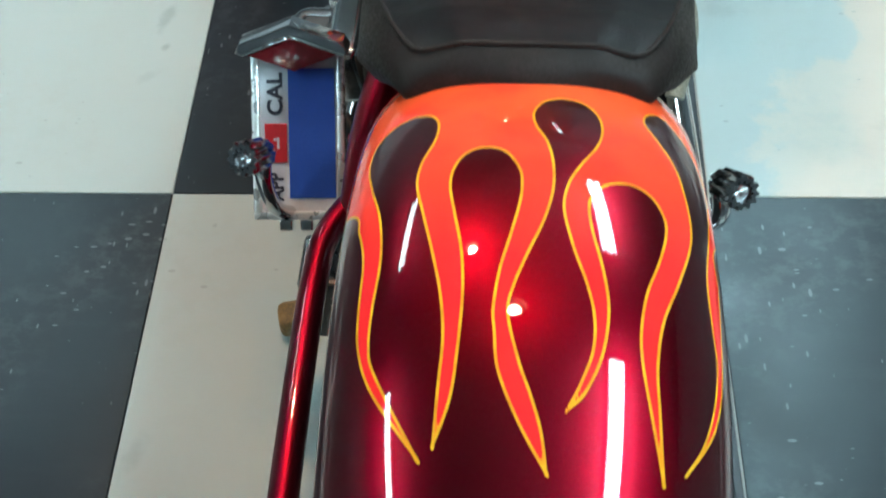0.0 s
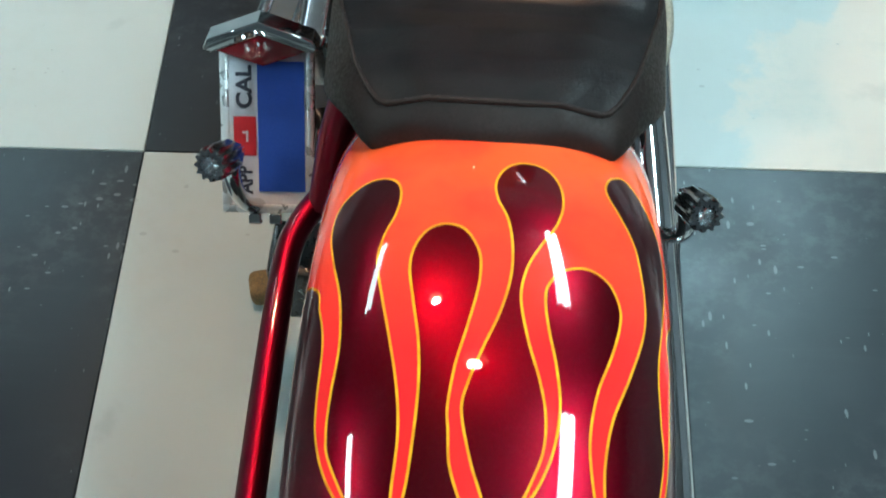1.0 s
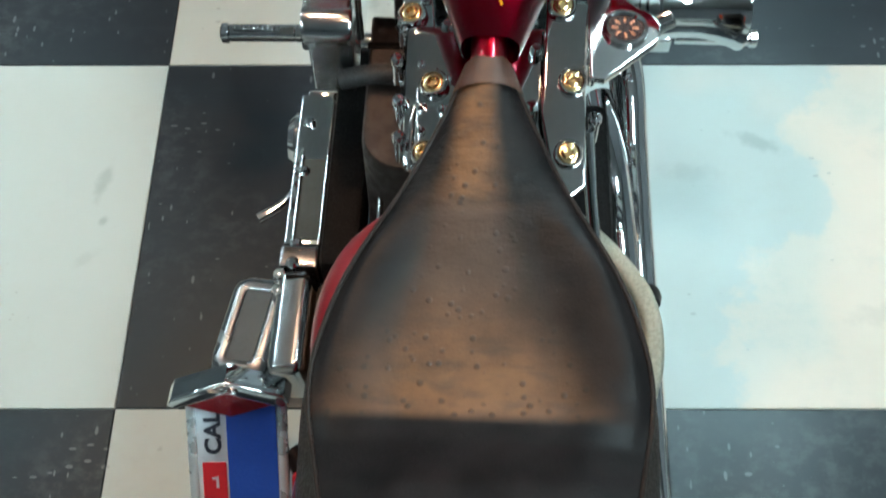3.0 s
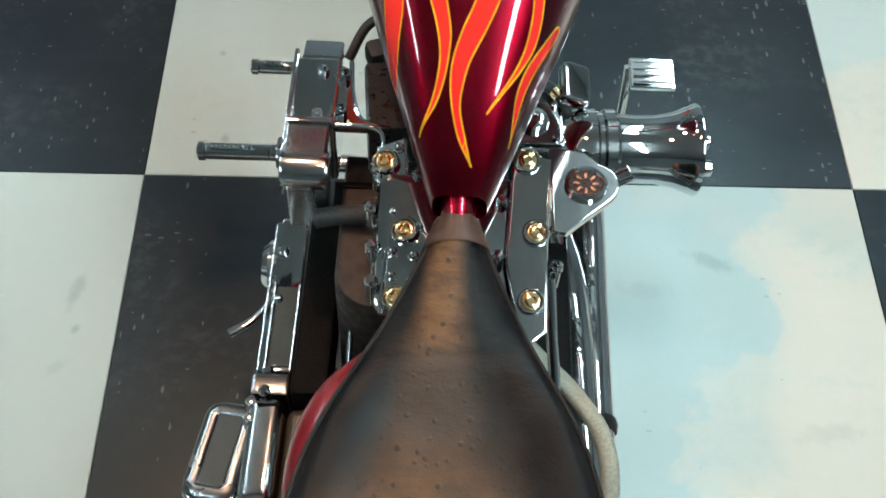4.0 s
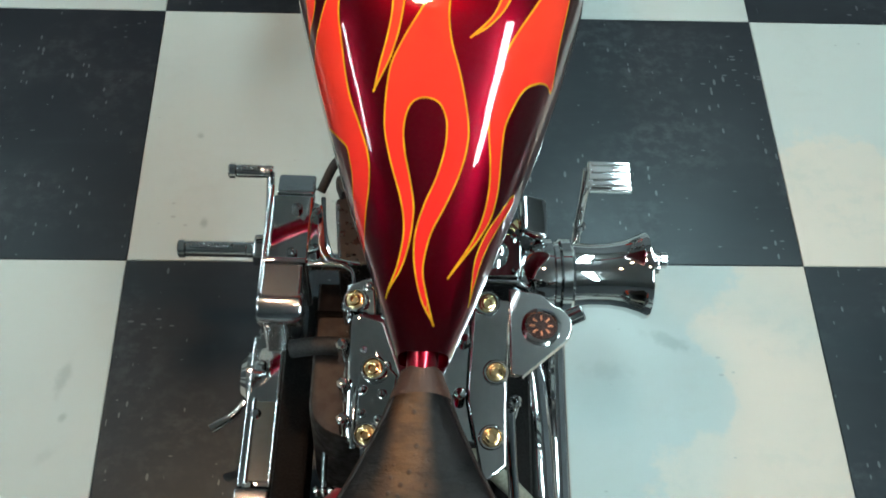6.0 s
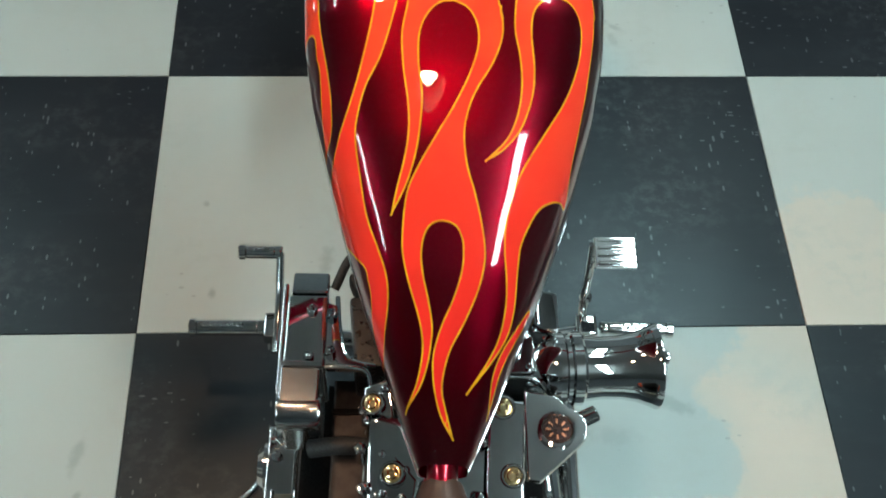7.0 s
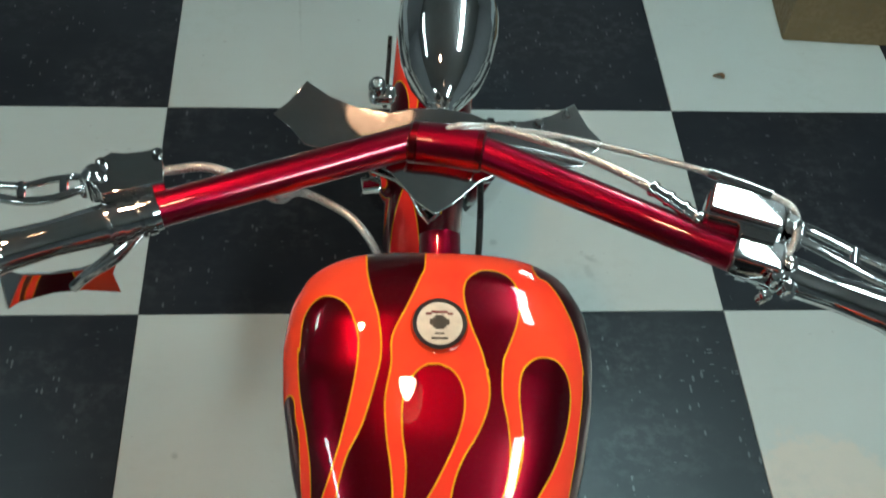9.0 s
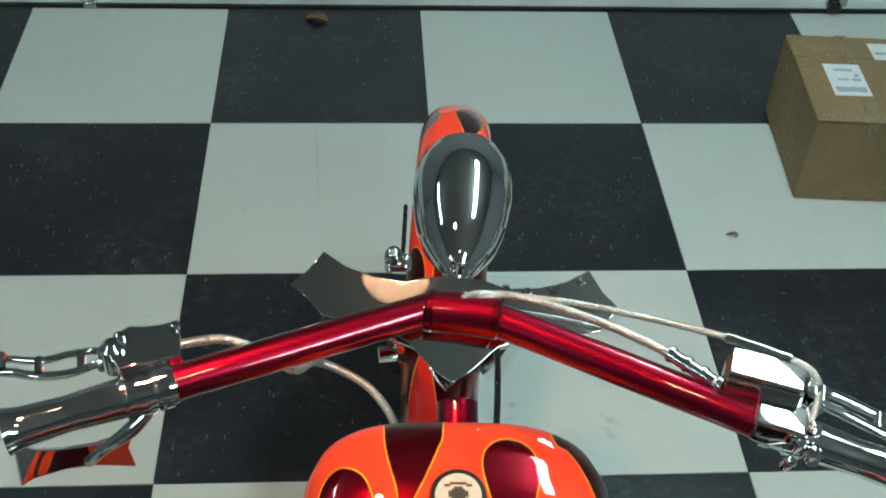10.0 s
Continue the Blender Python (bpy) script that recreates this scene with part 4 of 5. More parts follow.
grip(GL, gl_way, -1)
perch = plate([(-0.334, 0.586), (-0.322, 0.5975), (-0.308, 0.597), (-0.292, 0.600), (-0.277, 0.606), (-0.270, 0.585), (-0.266, 0.560), (-0.300, 0.548), (-0.322, 0.542), (-0.330, 0.552)], 0.028, pose(0, 0, 1.068), 0.003)
part("clutch_perch", perch, CHROME, bar, "chrome clutch perch")
for x, y in ((-0.328, 0.580), (-0.277, 0.595)):
    part("perch_screw", lathe([(0.0055, 0.0), (0.0055, 0.004), (0.003, 0.004), (0.003, 0.002), (0, 0.002)], pose(x, y, 1.096), 12), CHROME, bar)
for r, w in ((0.016, 0.0235), (0.046, 0.0232)):
    part("clamp_band", tube([along_grip(GL, gl_way, 0, 0, r), along_grip(GL, gl_way, 0, 0, r + 0.004)], w, 24), STEEL, bar)
part("clutch_pivot", lathe([(0.009, -0.02), (0.012, -0.016), (0.012, 0.014), (0.006, 0.02)], pose(-0.332, 0.566, 1.085), 16), CHROME, bar)
lever = tube([(-0.35, 0.588, 1.068), (-0.364, 0.593, 1.062), (-0.386, 0.590, 1.06), (-0.406, 0.584, 1.058), (-0.426, 0.585, 1.056), (-0.445, 0.588, 1.054), (-0.48, 0.588, 1.05), (-0.505, 0.575, 1.045)], 0.0038, 10, 6)
tube([(-0.34, 0.575, 1.07), (-0.356, 0.573, 1.064), (-0.38, 0.565, 1.06), (-0.409, 0.563, 1.058), (-0.438, 0.570, 1.055), (-0.48, 0.572, 1.05), (-0.505, 0.565, 1.045)], 0.0045, 10, 6, bm=lever)
for x, y in ((-0.352, 0.581), (-0.372, 0.579), (-0.412, 0.574), (-0.45, 0.579), (-0.49, 0.578)):
    tube([(x, y + 0.01, 1.06), (x + 0.004, y - 0.01, 1.06)], 0.0045, 8, bm=lever)
part("clutch_lever", lever, CHROME, bar, "chrome clutch lever with cut-outs")
mirror = part("mirror", plate([(-0.0388, 0.0487), (-0.0501, 0.0048), (-0.0371, 0.005), (-0.0035, -0.007), (0.0252, -0.0238), (0.0602, -0.0512), (0.0606, -0.0257), (0.0745, -0.0116), (0.034, -0.0021), (0.0026, 0.014), (-0.0231, 0.0311)],
                              0.006, pose(-0.385, 0.523, 0.976, 70, 0, 45) @ pose(0, 0, -0.006), 0.001), CHROME, bar, "chrome bat-shaped mirror hung under the bar")
part("mirror_stem", tube([(-0.288, 0.535, 1.055), (-0.315, 0.522, 1.03), (-0.342, 0.514, 1.01), (-0.362, 0.516, 0.985)], [0.006, 0.0085, 0.006, 0.006], 12), CHROME, bar, "chrome mirror stem")

# right grip, master cylinder and lever
GR = Vector((0.288, 0.508, 1.067))
gr_way = Vector((0.93, -0.40, -0.05)).normalized()
grip(GR, gr_way, 1)
rot = math.degrees(math.atan2(gr_way.y, gr_way.x))
part("master_cylinder", box((0.078, 0.038, 0.036), pose(0.293, 0.537, 1.088, 0, 0, rot + 4), 0.007), CHROME, bar, "chrome brake master cylinder")
part("reservoir_lid", box((0.07, 0.034, 0.006), pose(0.293, 0.537, 1.109, 0, 0, rot + 4), 0.002), CHROME, bar, "polished reservoir lid")
part("banjo_bolt", lathe([(0.008, -0.014), (0.009, 0), (0.009, 0.012), (0.005, 0.016)], pose(0.334, 0.52, 1.095), 12), CHROME, bar)
part("perch_clamp", tube([along_grip(GR, gr_way, 0, 0, 0.03), along_grip(GR, gr_way, 0, 0, 0.044)], 0.022, 24), CHROME, bar)
part("clamp_bolt", lathe([(0.006, -0.02), (0.006, 0.012), (0.008, 0.013), (0.008, 0.02), (0, 0.021)], pose(0.322, 0.478, 1.06, 60, 0, 20), 10), CHROME, bar)
blade = tube([(0.335, 0.536, 1.083), (0.36, 0.537, 1.078), (0.40, 0.522, 1.068), (0.45, 0.506, 1.055), (0.50, 0.490, 1.05)], 0.0048, 12, 6)
tube([(0.335, 0.526, 1.083), (0.36, 0.515, 1.078), (0.40, 0.498, 1.068), (0.45, 0.480, 1.055), (0.50, 0.466, 1.05)], 0.0052, 12, 6, bm=blade)
for x, y, z in ((0.338, 0.531, 1.083), (0.352, 0.528, 1.079), (0.405, 0.508, 1.066), (0.46, 0.49, 1.054), (0.50, 0.478, 1.05)):
    tube([(x + 0.004, y + 0.012, z), (x - 0.004, y - 0.012, z)], 0.005, 10, bm=blade)
part("brake_lever", blade, CHROME, bar, "chrome brake lever with cut-outs")
part("perch_body", box((0.05, 0.042, 0.03), pose(0.302, 0.497, 1.08, 0, 0, rot + 2), 0.005), CHROME, bar, "chrome brake perch clamp")
for x, y, z, r, h in ((0.338, 0.545, 1.095, 0.0065, 0.012), (0.338, 0.524, 1.094, 0.0075, 0.016), (0.335, 0.505, 1.09, 0.006, 0.014), (0.329, 0.485, 1.086, 0.007, 0.012), (0.314, 0.471, 1.082, 0.0055, 0.012), (0.325, 0.463, 1.078, 0.006, 0.012), (0.302, 0.455, 1.074, 0.005, 0.01)):
    part("fitting", lathe([(r, -h), (r, -0.002), (r * 1.2, 0.0), (r * 1.2, 0.004), (r * 0.7, 0.007), (0, 0.0075)], pose(x, y, z, 14, 10, 0), 10), CHROME, bar)
part("line_ferrule", tube([(0.262, 0.5800, 1.108), (0.29, 0.565, 1.110), (0.318, 0.548, 1.112)], 0.0052, 10), CHROME, bar, "chrome hose ferrule")
for k in range(4):
    q = Vector((0.208, 0.568, 1.0955)).lerp(Vector((0.25, 0.536, 1.0895)), k / 3)
    part("adjuster_nut", lathe([(0.0075, -0.003), (0.0085, -0.002), (0.0085, 0.002), (0.0075, 0.003)], Matrix.Translation(q) @ Vector((0.78, -0.6, -0.1)).to_track_quat("Z", "Y").to_matrix().to_4x4(), 10), CHROME, bar)
part("brake_line", tube([(0.003, 0.637, 1.098), (0.02, 0.64, 1.104), (0.05, 0.642, 1.1), (0.12, 0.632, 1.1), (0.20, 0.61, 1.1), (0.262, 0.58, 1.108), (0.318, 0.548, 1.112), (0.337, 0.53, 1.11), (0.335, 0.505, 1.1), (0.32, 0.482, 1.08)], 0.0035, 10), CLEAR_HOSE, bar, "clear braided brake line")
part("throttle_cable", tube([(0.02, 0.64, 1.1), (0.05, 0.642, 1.1), (0.09, 0.63, 1.1), (0.148, 0.605, 1.098), (0.20, 0.573, 1.096), (0.25, 0.535, 1.09)], 0.0048, 10), CLEAR_HOSE, bar, "braided throttle cable")
part("cable_ferrule", tube([(0.205, 0.570, 1.096), (0.245, 0.539, 1.09)], 0.0068, 10), CHROME, bar)
part("clutch_cable", tube([(-0.285, 0.583, 1.08), (-0.262, 0.588, 1.082), (-0.232, 0.592, 1.083), (-0.20, 0.587, 1.075), (-0.165, 0.6, 1.03), (-0.15, 0.665, 0.97), (-0.12, 0.665, 0.955), (-0.085, 0.64, 0.95), (-0.058, 0.60, 0.93), (-0.05, 0.54, 0.88)], 0.0048, 10), CLEAR_HOSE, bar, "braided clutch cable")
part("control_cable", tube([(0.05, 0.72, 0.99), (0.06, 0.71, 0.9), (0.055, 0.63, 0.85), (0.04, 0.56, 0.8)], 0.004, 8), BLACK_METAL, bar, "black control cable")
part("key_switch", box((0.022, 0.016, 0.02), pose(-0.07, 0.665, 0.985, 30, 0, 10), 0.003), CHROME, tree)
switch = part("stop_switch", box((0.03, 0.022, 0.02), pose(-0.06, 0.745, 1.045, 30, 0, 0), 0.008, segments=4), CHROME, tree, "rounded chrome switch")
part("switch_knob", lathe([(0.0, 0.013), (0.006, 0.0115), (0.0095, 0.007), (0.0105, 0.0), (0.0095, -0.006)], pose(-0.065, 0.745, 1.055), 20), STEEL, switch)
part("brake_pipe", tube([(-0.055, 0.90, 0.88), (-0.052, 0.95, 0.9), (-0.05, 1.01, 0.905)], 0.003, 8), BLACK_METAL, bike, "thin black brake pipe")

# filler cap
CAPM = pose(0.0, 0.459, 1.0095, 13, 0, 0)
cap = part("filler_cap", lathe([(0.0278, -0.004), (0.0278, 0.004), (0.0262, 0.0072), (0.0235, 0.0074), (0.0218, 0.0066)], CAPM, 40), BLACK_CHROME, tank, "round filler cap with a pale emblem")
part("cap_emblem", lathe([(0.0, 0.0070), (0.0222, 0.0070), (0.0226, 0.004)], CAPM, 40), plain("emblem_cream", (0.62, 0.55, 0.44), 0.35, 0.3, 0.1, 120), cap, "cream emblem disc")
EMBLEM_RED = plain("emblem_dark_red", (0.16, 0.02, 0.015), 0.4, 0, 0.2, 50)
GOLD_INK = plain("emblem_dark", (0.09, 0.07, 0.05), 0.4, 0, 0.2, 50)
for w, h, dx, dy, mt in ((0.016, 0.0022, 0, -0.0155, GOLD_INK), (0.009, 0.0018, 0, -0.0105, GOLD_INK), (0.019, 0.0062, 0, 0.0012, GOLD_INK), (0.0085, 0.0145, 0, 0.0012, GOLD_INK), (0.013, 0.0105, 0, 0.001, GOLD_INK),
                         (0.016, 0.0026, 0.0, 0.0118, EMBLEM_RED), (0.0055, 0.0024, -0.0105, 0.0098, EMBLEM_RED), (0.0055, 0.0024, 0.0105, 0.0098, EMBLEM_RED)):
    part("emblem_bar", box((w, h, 0.0008), CAPM @ pose(dx, dy, 0.0076), 0.0003, segments=1), mt, cap)

# engine
def bolt(x, y, z, m=None, r=0.012, parent=None, metal=None):
    at = m or pose(x, y, z)
    cup = part("bolt", lathe([(r * 1.25, -0.004), (r * 1.25, 0.004), (r * 1.1, 0.0065), (r * 0.98, 0.0065), (r * 0.95, 0.003)], at, 22), CHROME, parent)
    part("bolt_head", lathe([(r * 0.95, 0.002), (r * 0.95, 0.0045), (r * 0.8, 0.0055), (r * 0.62, 0.0055), (r * 0.55, 0.0085), (r * 0.4, 0.009), (r * 0.34, 0.0045), (0, 0.0045)], at, 18), metal or BRASS, cup, "" if metal else "brass-coloured socket head")
    return cup


def cylinder(y0, lean, name):
    """One finned barrel with its head and rocker box, leaning along the bike."""
    at = pose(0.0, y0, 0.30, lean, 0, 0)
    c = part(name, lathe([(0.058, 0), (0.058, 0.2)], at, 28), BLACK_METAL, bike, "black finned cylinder with a chrome rocker box")
    for k in range(9):
        fin = [(x * 0.085, y * 0.078) for x, y in arc(0, 0, 1, 0, 351, 26)]
        part("fin", plate(fin, 0.005, at @ pose(0, 0, 0.02 + 0.021 * k)), STEEL, c, "polished fin edge")
    part("head", box((0.165, 0.13, 0.05), at @ pose(0, 0, 0.235), 0.012), STEEL, c, "polished cylinder head")
    part("rocker_box", box((0.175, 0.15, 0.05), at @ pose(0.004, 0, 0.288), 0.014), CHROME, c, "chrome rocker box")
    return c


cylinder(0.20, 22.0, "rear_cylinder")
cylinder(0.27, -22.0, "front_cylinder")
part("crankcase", lathe([(0.11, -0.10), (0.125, -0.085), (0.125, 0.085), (0.11, 0.10)], pose(0, 0.24, 0.24, 0, 90, 0), 40), STEEL, bike, "polished crankcase")
part("cam_cover", lathe([(0.095, 0.0), (0.095, 0.025), (0.07, 0.035), (0.0, 0.037)], pose(0.10, 0.23, 0.24, 0, 90, 0), 36), CHROME, bike, "chrome cam cover")
part("gearbox", box((0.2, 0.2, 0.2), pose(-0.01, -0.02, 0.27), 0.03), BLACK_METAL, bike, "black gearbox case")
part("kicker_cover", box((0.05, 0.15, 0.16), pose(0.11, -0.03, 0.29), 0.02), CHROME, bike, "chrome gearbox end cover")

LEFT_TOP = pose(0, 0.09, 0.600, 9, -14, 0)
left_plate = part("rocker_plate", plate([(-0.07, -0.037), (-0.066, -0.10), (-0.04, -0.10), (-0.024, -0.008), (-0.046, 0.019), (-0.052, 0.113), (-0.084, 0.105), (-0.084, 0.07), (-0.068, 0.055)], 0.01, LEFT_TOP, 0.003), CHROME, bike, "polished rocker cover plate")
for x, y in ((-0.05, 0.0), (-0.072, 0.083), (-0.058, -0.074)):
    bolt(0, 0, 0, LEFT_TOP @ pose(x, y, 0.012), 0.0118, left_plate)
for x, y, r in ((-0.063, 0.045, 0.0050), (-0.062, 0.024, 0.0042), (-0.063, -0.022, 0.0046), (-0.036, 0.004, 0.0040), (-0.041, -0.028, 0.0044), (-0.045, -0.056, 0.0038), (-0.064, -0.048, 0.0040), (-0.060, 0.062, 0.0042), (-0.058, 0.100, 0.0046), (-0.079, 0.066, 0.0040)):
    part("dome_nut", lathe([(r * 1.3, 0.0), (r * 1.3, 0.0015), (r, 0.002), (r, 0.0045), (r * 0.8, 0.0068), (r * 0.45, 0.0082), (0, 0.0087)], LEFT_TOP @ pose(x, y, 0.0098), 12), CHROME, left_plate)
part("edge_rod", tube([(-0.062, 0.165, 0.597), (-0.067, 0.10, 0.588), (-0.072, 0.05, 0.578), (-0.0715, 0.008, 0.567)], 0.0032, 10), CHROME, left_plate, "thin chrome rod along the plate")
riser = part("oil_riser", tube([(-0.078, 0.17, 0.545), (-0.0775, 0.13, 0.557), (-0.0800, 0.09, 0.556), (-0.0785, 0.05, 0.545)], [0.0075, 0.0085, 0.0075, 0.0065], 14), CHROME, bike, "chrome oil riser beside the rocker plate")
for x, y, z, r in ((-0.0775, 0.1535, 0.566, 0.0088), (-0.0715, 0.107, 0.567, 0.0075), (-0.085, 0.086, 0.562, 0.008), (-0.0775, 0.067, 0.560, 0.0085)):
    part("fitting", lathe([(r, -0.012), (r, 0.003), (r * 0.8, 0.0045), (r * 0.62, 0.0045), (r * 0.62, 0.010), (r * 0.35, 0.012), (0, 0.012)], pose(x, y, z, 8, -12, 0), 6), CHROME, riser)
# right: flat motor mount with a triangular switch plate
RIGHT_TOP = pose(0, 0.085, 0.607, 22, 0, 0)
mount = part("side_plate", plate([(0.055, 0.085), (0.096, 0.079), (0.094, 0.0), (0.096, -0.10), (0.07, -0.12), (0.052, -0.03)], 0.01, RIGHT_TOP, 0.003), CHROME, bike, "polished flat engine side plate")
for x, y in ((0.081, 0.0), (0.078, -0.07), (0.07, 0.075)):
    bolt(0, 0, 0, RIGHT_TOP @ pose(x, y, 0.012), 0.0112, mount)
tri = plate([(0.094, 0.172), (0.13, 0.166)] + arc(0.138, 0.127, 0.026, 75, -45, 8) + [(0.108, 0.064), (0.095, 0.066)], 0.008, pose(0, 0, 0.637), 0.002)
switch_plate = part("switch_plate", tri, CHROME, bike, "rounded triangular chrome bracket")
bezel = part("gauge", lathe([(0.0215, 0.0), (0.0215, 0.004), (0.018, 0.005), (0.0165, 0.0025)], pose(0.129, 0.124, 0.645), 30), CHROME, switch_plate, "small round gauge with a chrome ring")
part("gauge_face", lathe([(0.0168, 0.0026), (0, 0.0027)], pose(0.129, 0.124, 0.645), 30), plain("gauge_face", (0.03, 0.008, 0.005), 0.25, 0.4, 0.3, 160), bezel, "dark copper gauge face")
for k in range(8):
    a = radians(45 * k)
    part("gauge_mark", box((0.0058, 0.0022, 0.001), pose(0.129 + 0.0098 * math.cos(a), 0.124 + 0.0095 * math.sin(a), 0.6482, 0, 0, 45 * k)), plain("gauge_mark", (0.62, 0.24, 0.13), 0.25, 0.9, 0.2, 80) if k == 0 else bpy.data.materials["gauge_mark"], bezel)
part("knurled_nut", lathe([(0.009, -0.012), (0.0095, -0.01), (0.0095, 0.012), (0.006, 0.014)], pose(0.166, 0.147, 0.63, 0, 70, 20), 24, flutes=12, depth=0.0012), CHROME, switch_plate)

# intake
IN = pose(0.155, 0.252, 0.545, 0, 90, 3)
trumpet = part("intake_trumpet", lathe([(0.030, -0.05), (0.040, -0.035), (0.046, -0.02), (0.046, 0.0), (0.043, 0.003), (0.043, 0.008), (0.046, 0.011), (0.046, 0.022), (0.0415, 0.026), (0.039, 0.045),
                                        (0.0395, 0.07), (0.043, 0.09), (0.049, 0.106), (0.0535, 0.115), (0.053, 0.118), (0.047, 0.112), (0.038, 0.09), (0.034, 0.06), (0.0, 0.05)], IN, 48), CHROME, bike, "chrome flared velocity stack")
part("choke_knob", lathe([(0.006, 0.10), (0.006, 0.125), (0.0085, 0.128), (0.0085, 0.136), (0.0, 0.138)], IN @ pose(0, 0.012, 0), 14), CHROME, trumpet)
carb = part("carburettor", box((0.062, 0.066, 0.07), pose(0.086, 0.256, 0.54), 0.006), STEEL, bike, "polished carburettor body")
part("carburettor_lid", plate([(0.06, 0.226), (0.112, 0.226), (0.117, 0.236), (0.117, 0.276), (0.11, 0.287), (0.062, 0.287), (0.057, 0.276), (0.057, 0.236)], 0.007, pose(0, 0, 0.576), 0.002), CHROME, carb, "chrome carburettor lid")
part("lid_boss", lathe([(0.017, 0.0), (0.017, 0.006), (0.013, 0.009), (0.006, 0.009), (0.005, 0.006), (0, 0.006)], pose(0.084, 0.257, 0.583), 24), CHROME, carb)
for x, y in ((0.064, 0.232), (0.109, 0.233), (0.064, 0.281), (0.108, 0.281)):
    part("screw", lathe([(0.0045, 0), (0.0045, 0.004), (0.003, 0.0055), (0, 0.0055)], pose(x, y, 0.583), 10), CHROME, carb)
for k in range(4):
    part("rib", box((0.003, 0.07, 0.05), pose(0.124 + 0.0065 * k, 0.256, 0.548), 0.001), STEEL, carb)
part("throttle_arm", plate([(0.116, 0.286), (0.128, 0.292), (0.134, 0.312), (0.126, 0.318), (0.118, 0.304)], 0.004, pose(0, 0, 0.588), 0.001), CHROME, carb, "small chrome throttle arm")
part("fuel_hose", tube([(0.062, 0.292, 0.585), (0.082, 0.306, 0.592), (0.104, 0.300, 0.59), (0.122, 0.282, 0.575), (0.128, 0.26, 0.55)], 0.0068, 12), RUBBER, carb, "black fuel hose")
part("hose_clamp", tube([(0.106, 0.2985, 0.5895), (0.113, 0.293, 0.5865)], 0.0082, 14), BRASS, carb, "brass hose clamp")
part("mount_bracket", box((0.034, 0.055, 0.02), pose(0.13, 0.305, 0.592, 0, 20, 0), 0.006), CHROME, bike, "chrome top motor mount")
part("spark_lead", tube([(0.06, 0.33, 0.58), (0.09, 0.315, 0.585), (0.11, 0.29, 0.56)], 0.006, 10), RUBBER, bike, "black plug lead")

# exhausts on the right
part("exhaust_pipe", tube([(0.08, 0.30, 0.45), (0.14, 0.36, 0.42), (0.178, 0.33, 0.34), (0.184, 0.2, 0.31), (0.186, 0, 0.30), (0.19, -0.4, 0.29), (0.192, -0.82, 0.29)], 0.0225, 20), CHROME, bike, "long straight chrome exhaust pipe")
part("exhaust_pipe", tube([(0.15, 0.30, 0.31), (0.158, 0.15, 0.33), (0.163, 0.0, 0.335), (0.178, -0.4, 0.345), (0.186, -0.78, 0.35)], 0.0225, 20), CHROME, bike, "long straight chrome exhaust pipe")
part("exhaust_clamp", lathe([(0.025, -0.008), (0.027, 0), (0.025, 0.008)], pose(0.186, 0.02, 0.30, 90, 0, 0), 24), BLACK_METAL, bike)
part("oil_line", tube([(0.06, 0.04, 0.50), (0.101, 0.025, 0.455), (0.14, -0.015, 0.45), (0.17, -0.06, 0.44), (0.178, -0.115, 0.42), (0.165, -0.17, 0.38)], 0.0105, 14), HOSE, bike, "pale braided oil line")
part("oil_line", tube([(0.05, 0.02, 0.48), (0.09, 0.0, 0.43), (0.125, -0.04, 0.42), (0.15, -0.085, 0.41), (0.158, -0.14, 0.38)], 0.0105, 14), HOSE, bike, "pale braided oil line")
# black box added to fill the dark gap between side plate and exhaust
part("gap_box", box((0.05, 0.34, 0.10), pose(0.115, 0.02, 0.40), 0.012), BELT, bike, "matt black box filling the dark gap beside the exhaust")
part("engine_stay", tube([(0.098, 0.055, 0.575), (0.106, 0.01, 0.53), (0.112, -0.03, 0.49), (0.105, -0.07, 0.46)], [0.008, 0.006, 0.007, 0.006], 12), CHROME, bike, "short chrome engine stay")
for x, y, z in ((-0.086, 0.165, 0.598), (-0.089, 0.12, 0.592), (-0.085, 0.075, 0.585), (-0.083, 0.035, 0.58), (0.104, 0.12, 0.60), (0.105, 0.06, 0.585), (0.047, 0.12, 0.612), (-0.04, 0.15, 0.61), (0.044, 0.06, 0.6)):
    part("stud", lathe([(0.0055, -0.03), (0.0055, 0.0), (0.007, 0.0015), (0.007, 0.007), (0.0045, 0.010), (0, 0.0105)], pose(x, y, z), 14), CHROME, bike)

# left: oil bag, belt primary, covers
oil_outline = [(-0.05, 0.245), (-0.127, 0.245)] + [(-0.127, 0.09)] + arc(-0.082, 0.085, 0.045, 180, 270, 8) + [(-0.05, 0.04)]
oil_tank = part("oil_tank", plate(oil_outline, 0.2, pose(0, 0, 0.325), 0.010), OIL_BAG, bike, "brown-black enamelled oil tank")
part("tank_band", box((0.079, 0.008, 0.004), pose(-0.0885, 0.198, 0.526), 0.0015), BELT, oil_tank, "black strap round the oil tank")
part("oil_elbow", tube([(-0.152, 0.147, 0.53), (-0.12, 0.147, 0.54), (-0.092, 0.147, 0.54), (-0.076, 0.15, 0.525), (-0.072, 0.155, 0.5)], 0.011, 14), RUBBER, bike, "black rubber elbow")
part("drive_belt", box((0.044, 0.305, 0.075), pose(-0.154, 0.1475, 0.365), 0.01), BELT, bike, "black primary drive belt")
prim = part("primary_cover", box((0.043, 0.212, 0.085), pose(-0.199, 0.139, 0.337), 0.004), CHROME, bike, "long chrome primary cover")
part("cover_window", box((0.025, 0.108, 0.004), pose(-0.1945, 0.094, 0.3795), 0.001), SMOKED, prim, "smoked window in the cover")
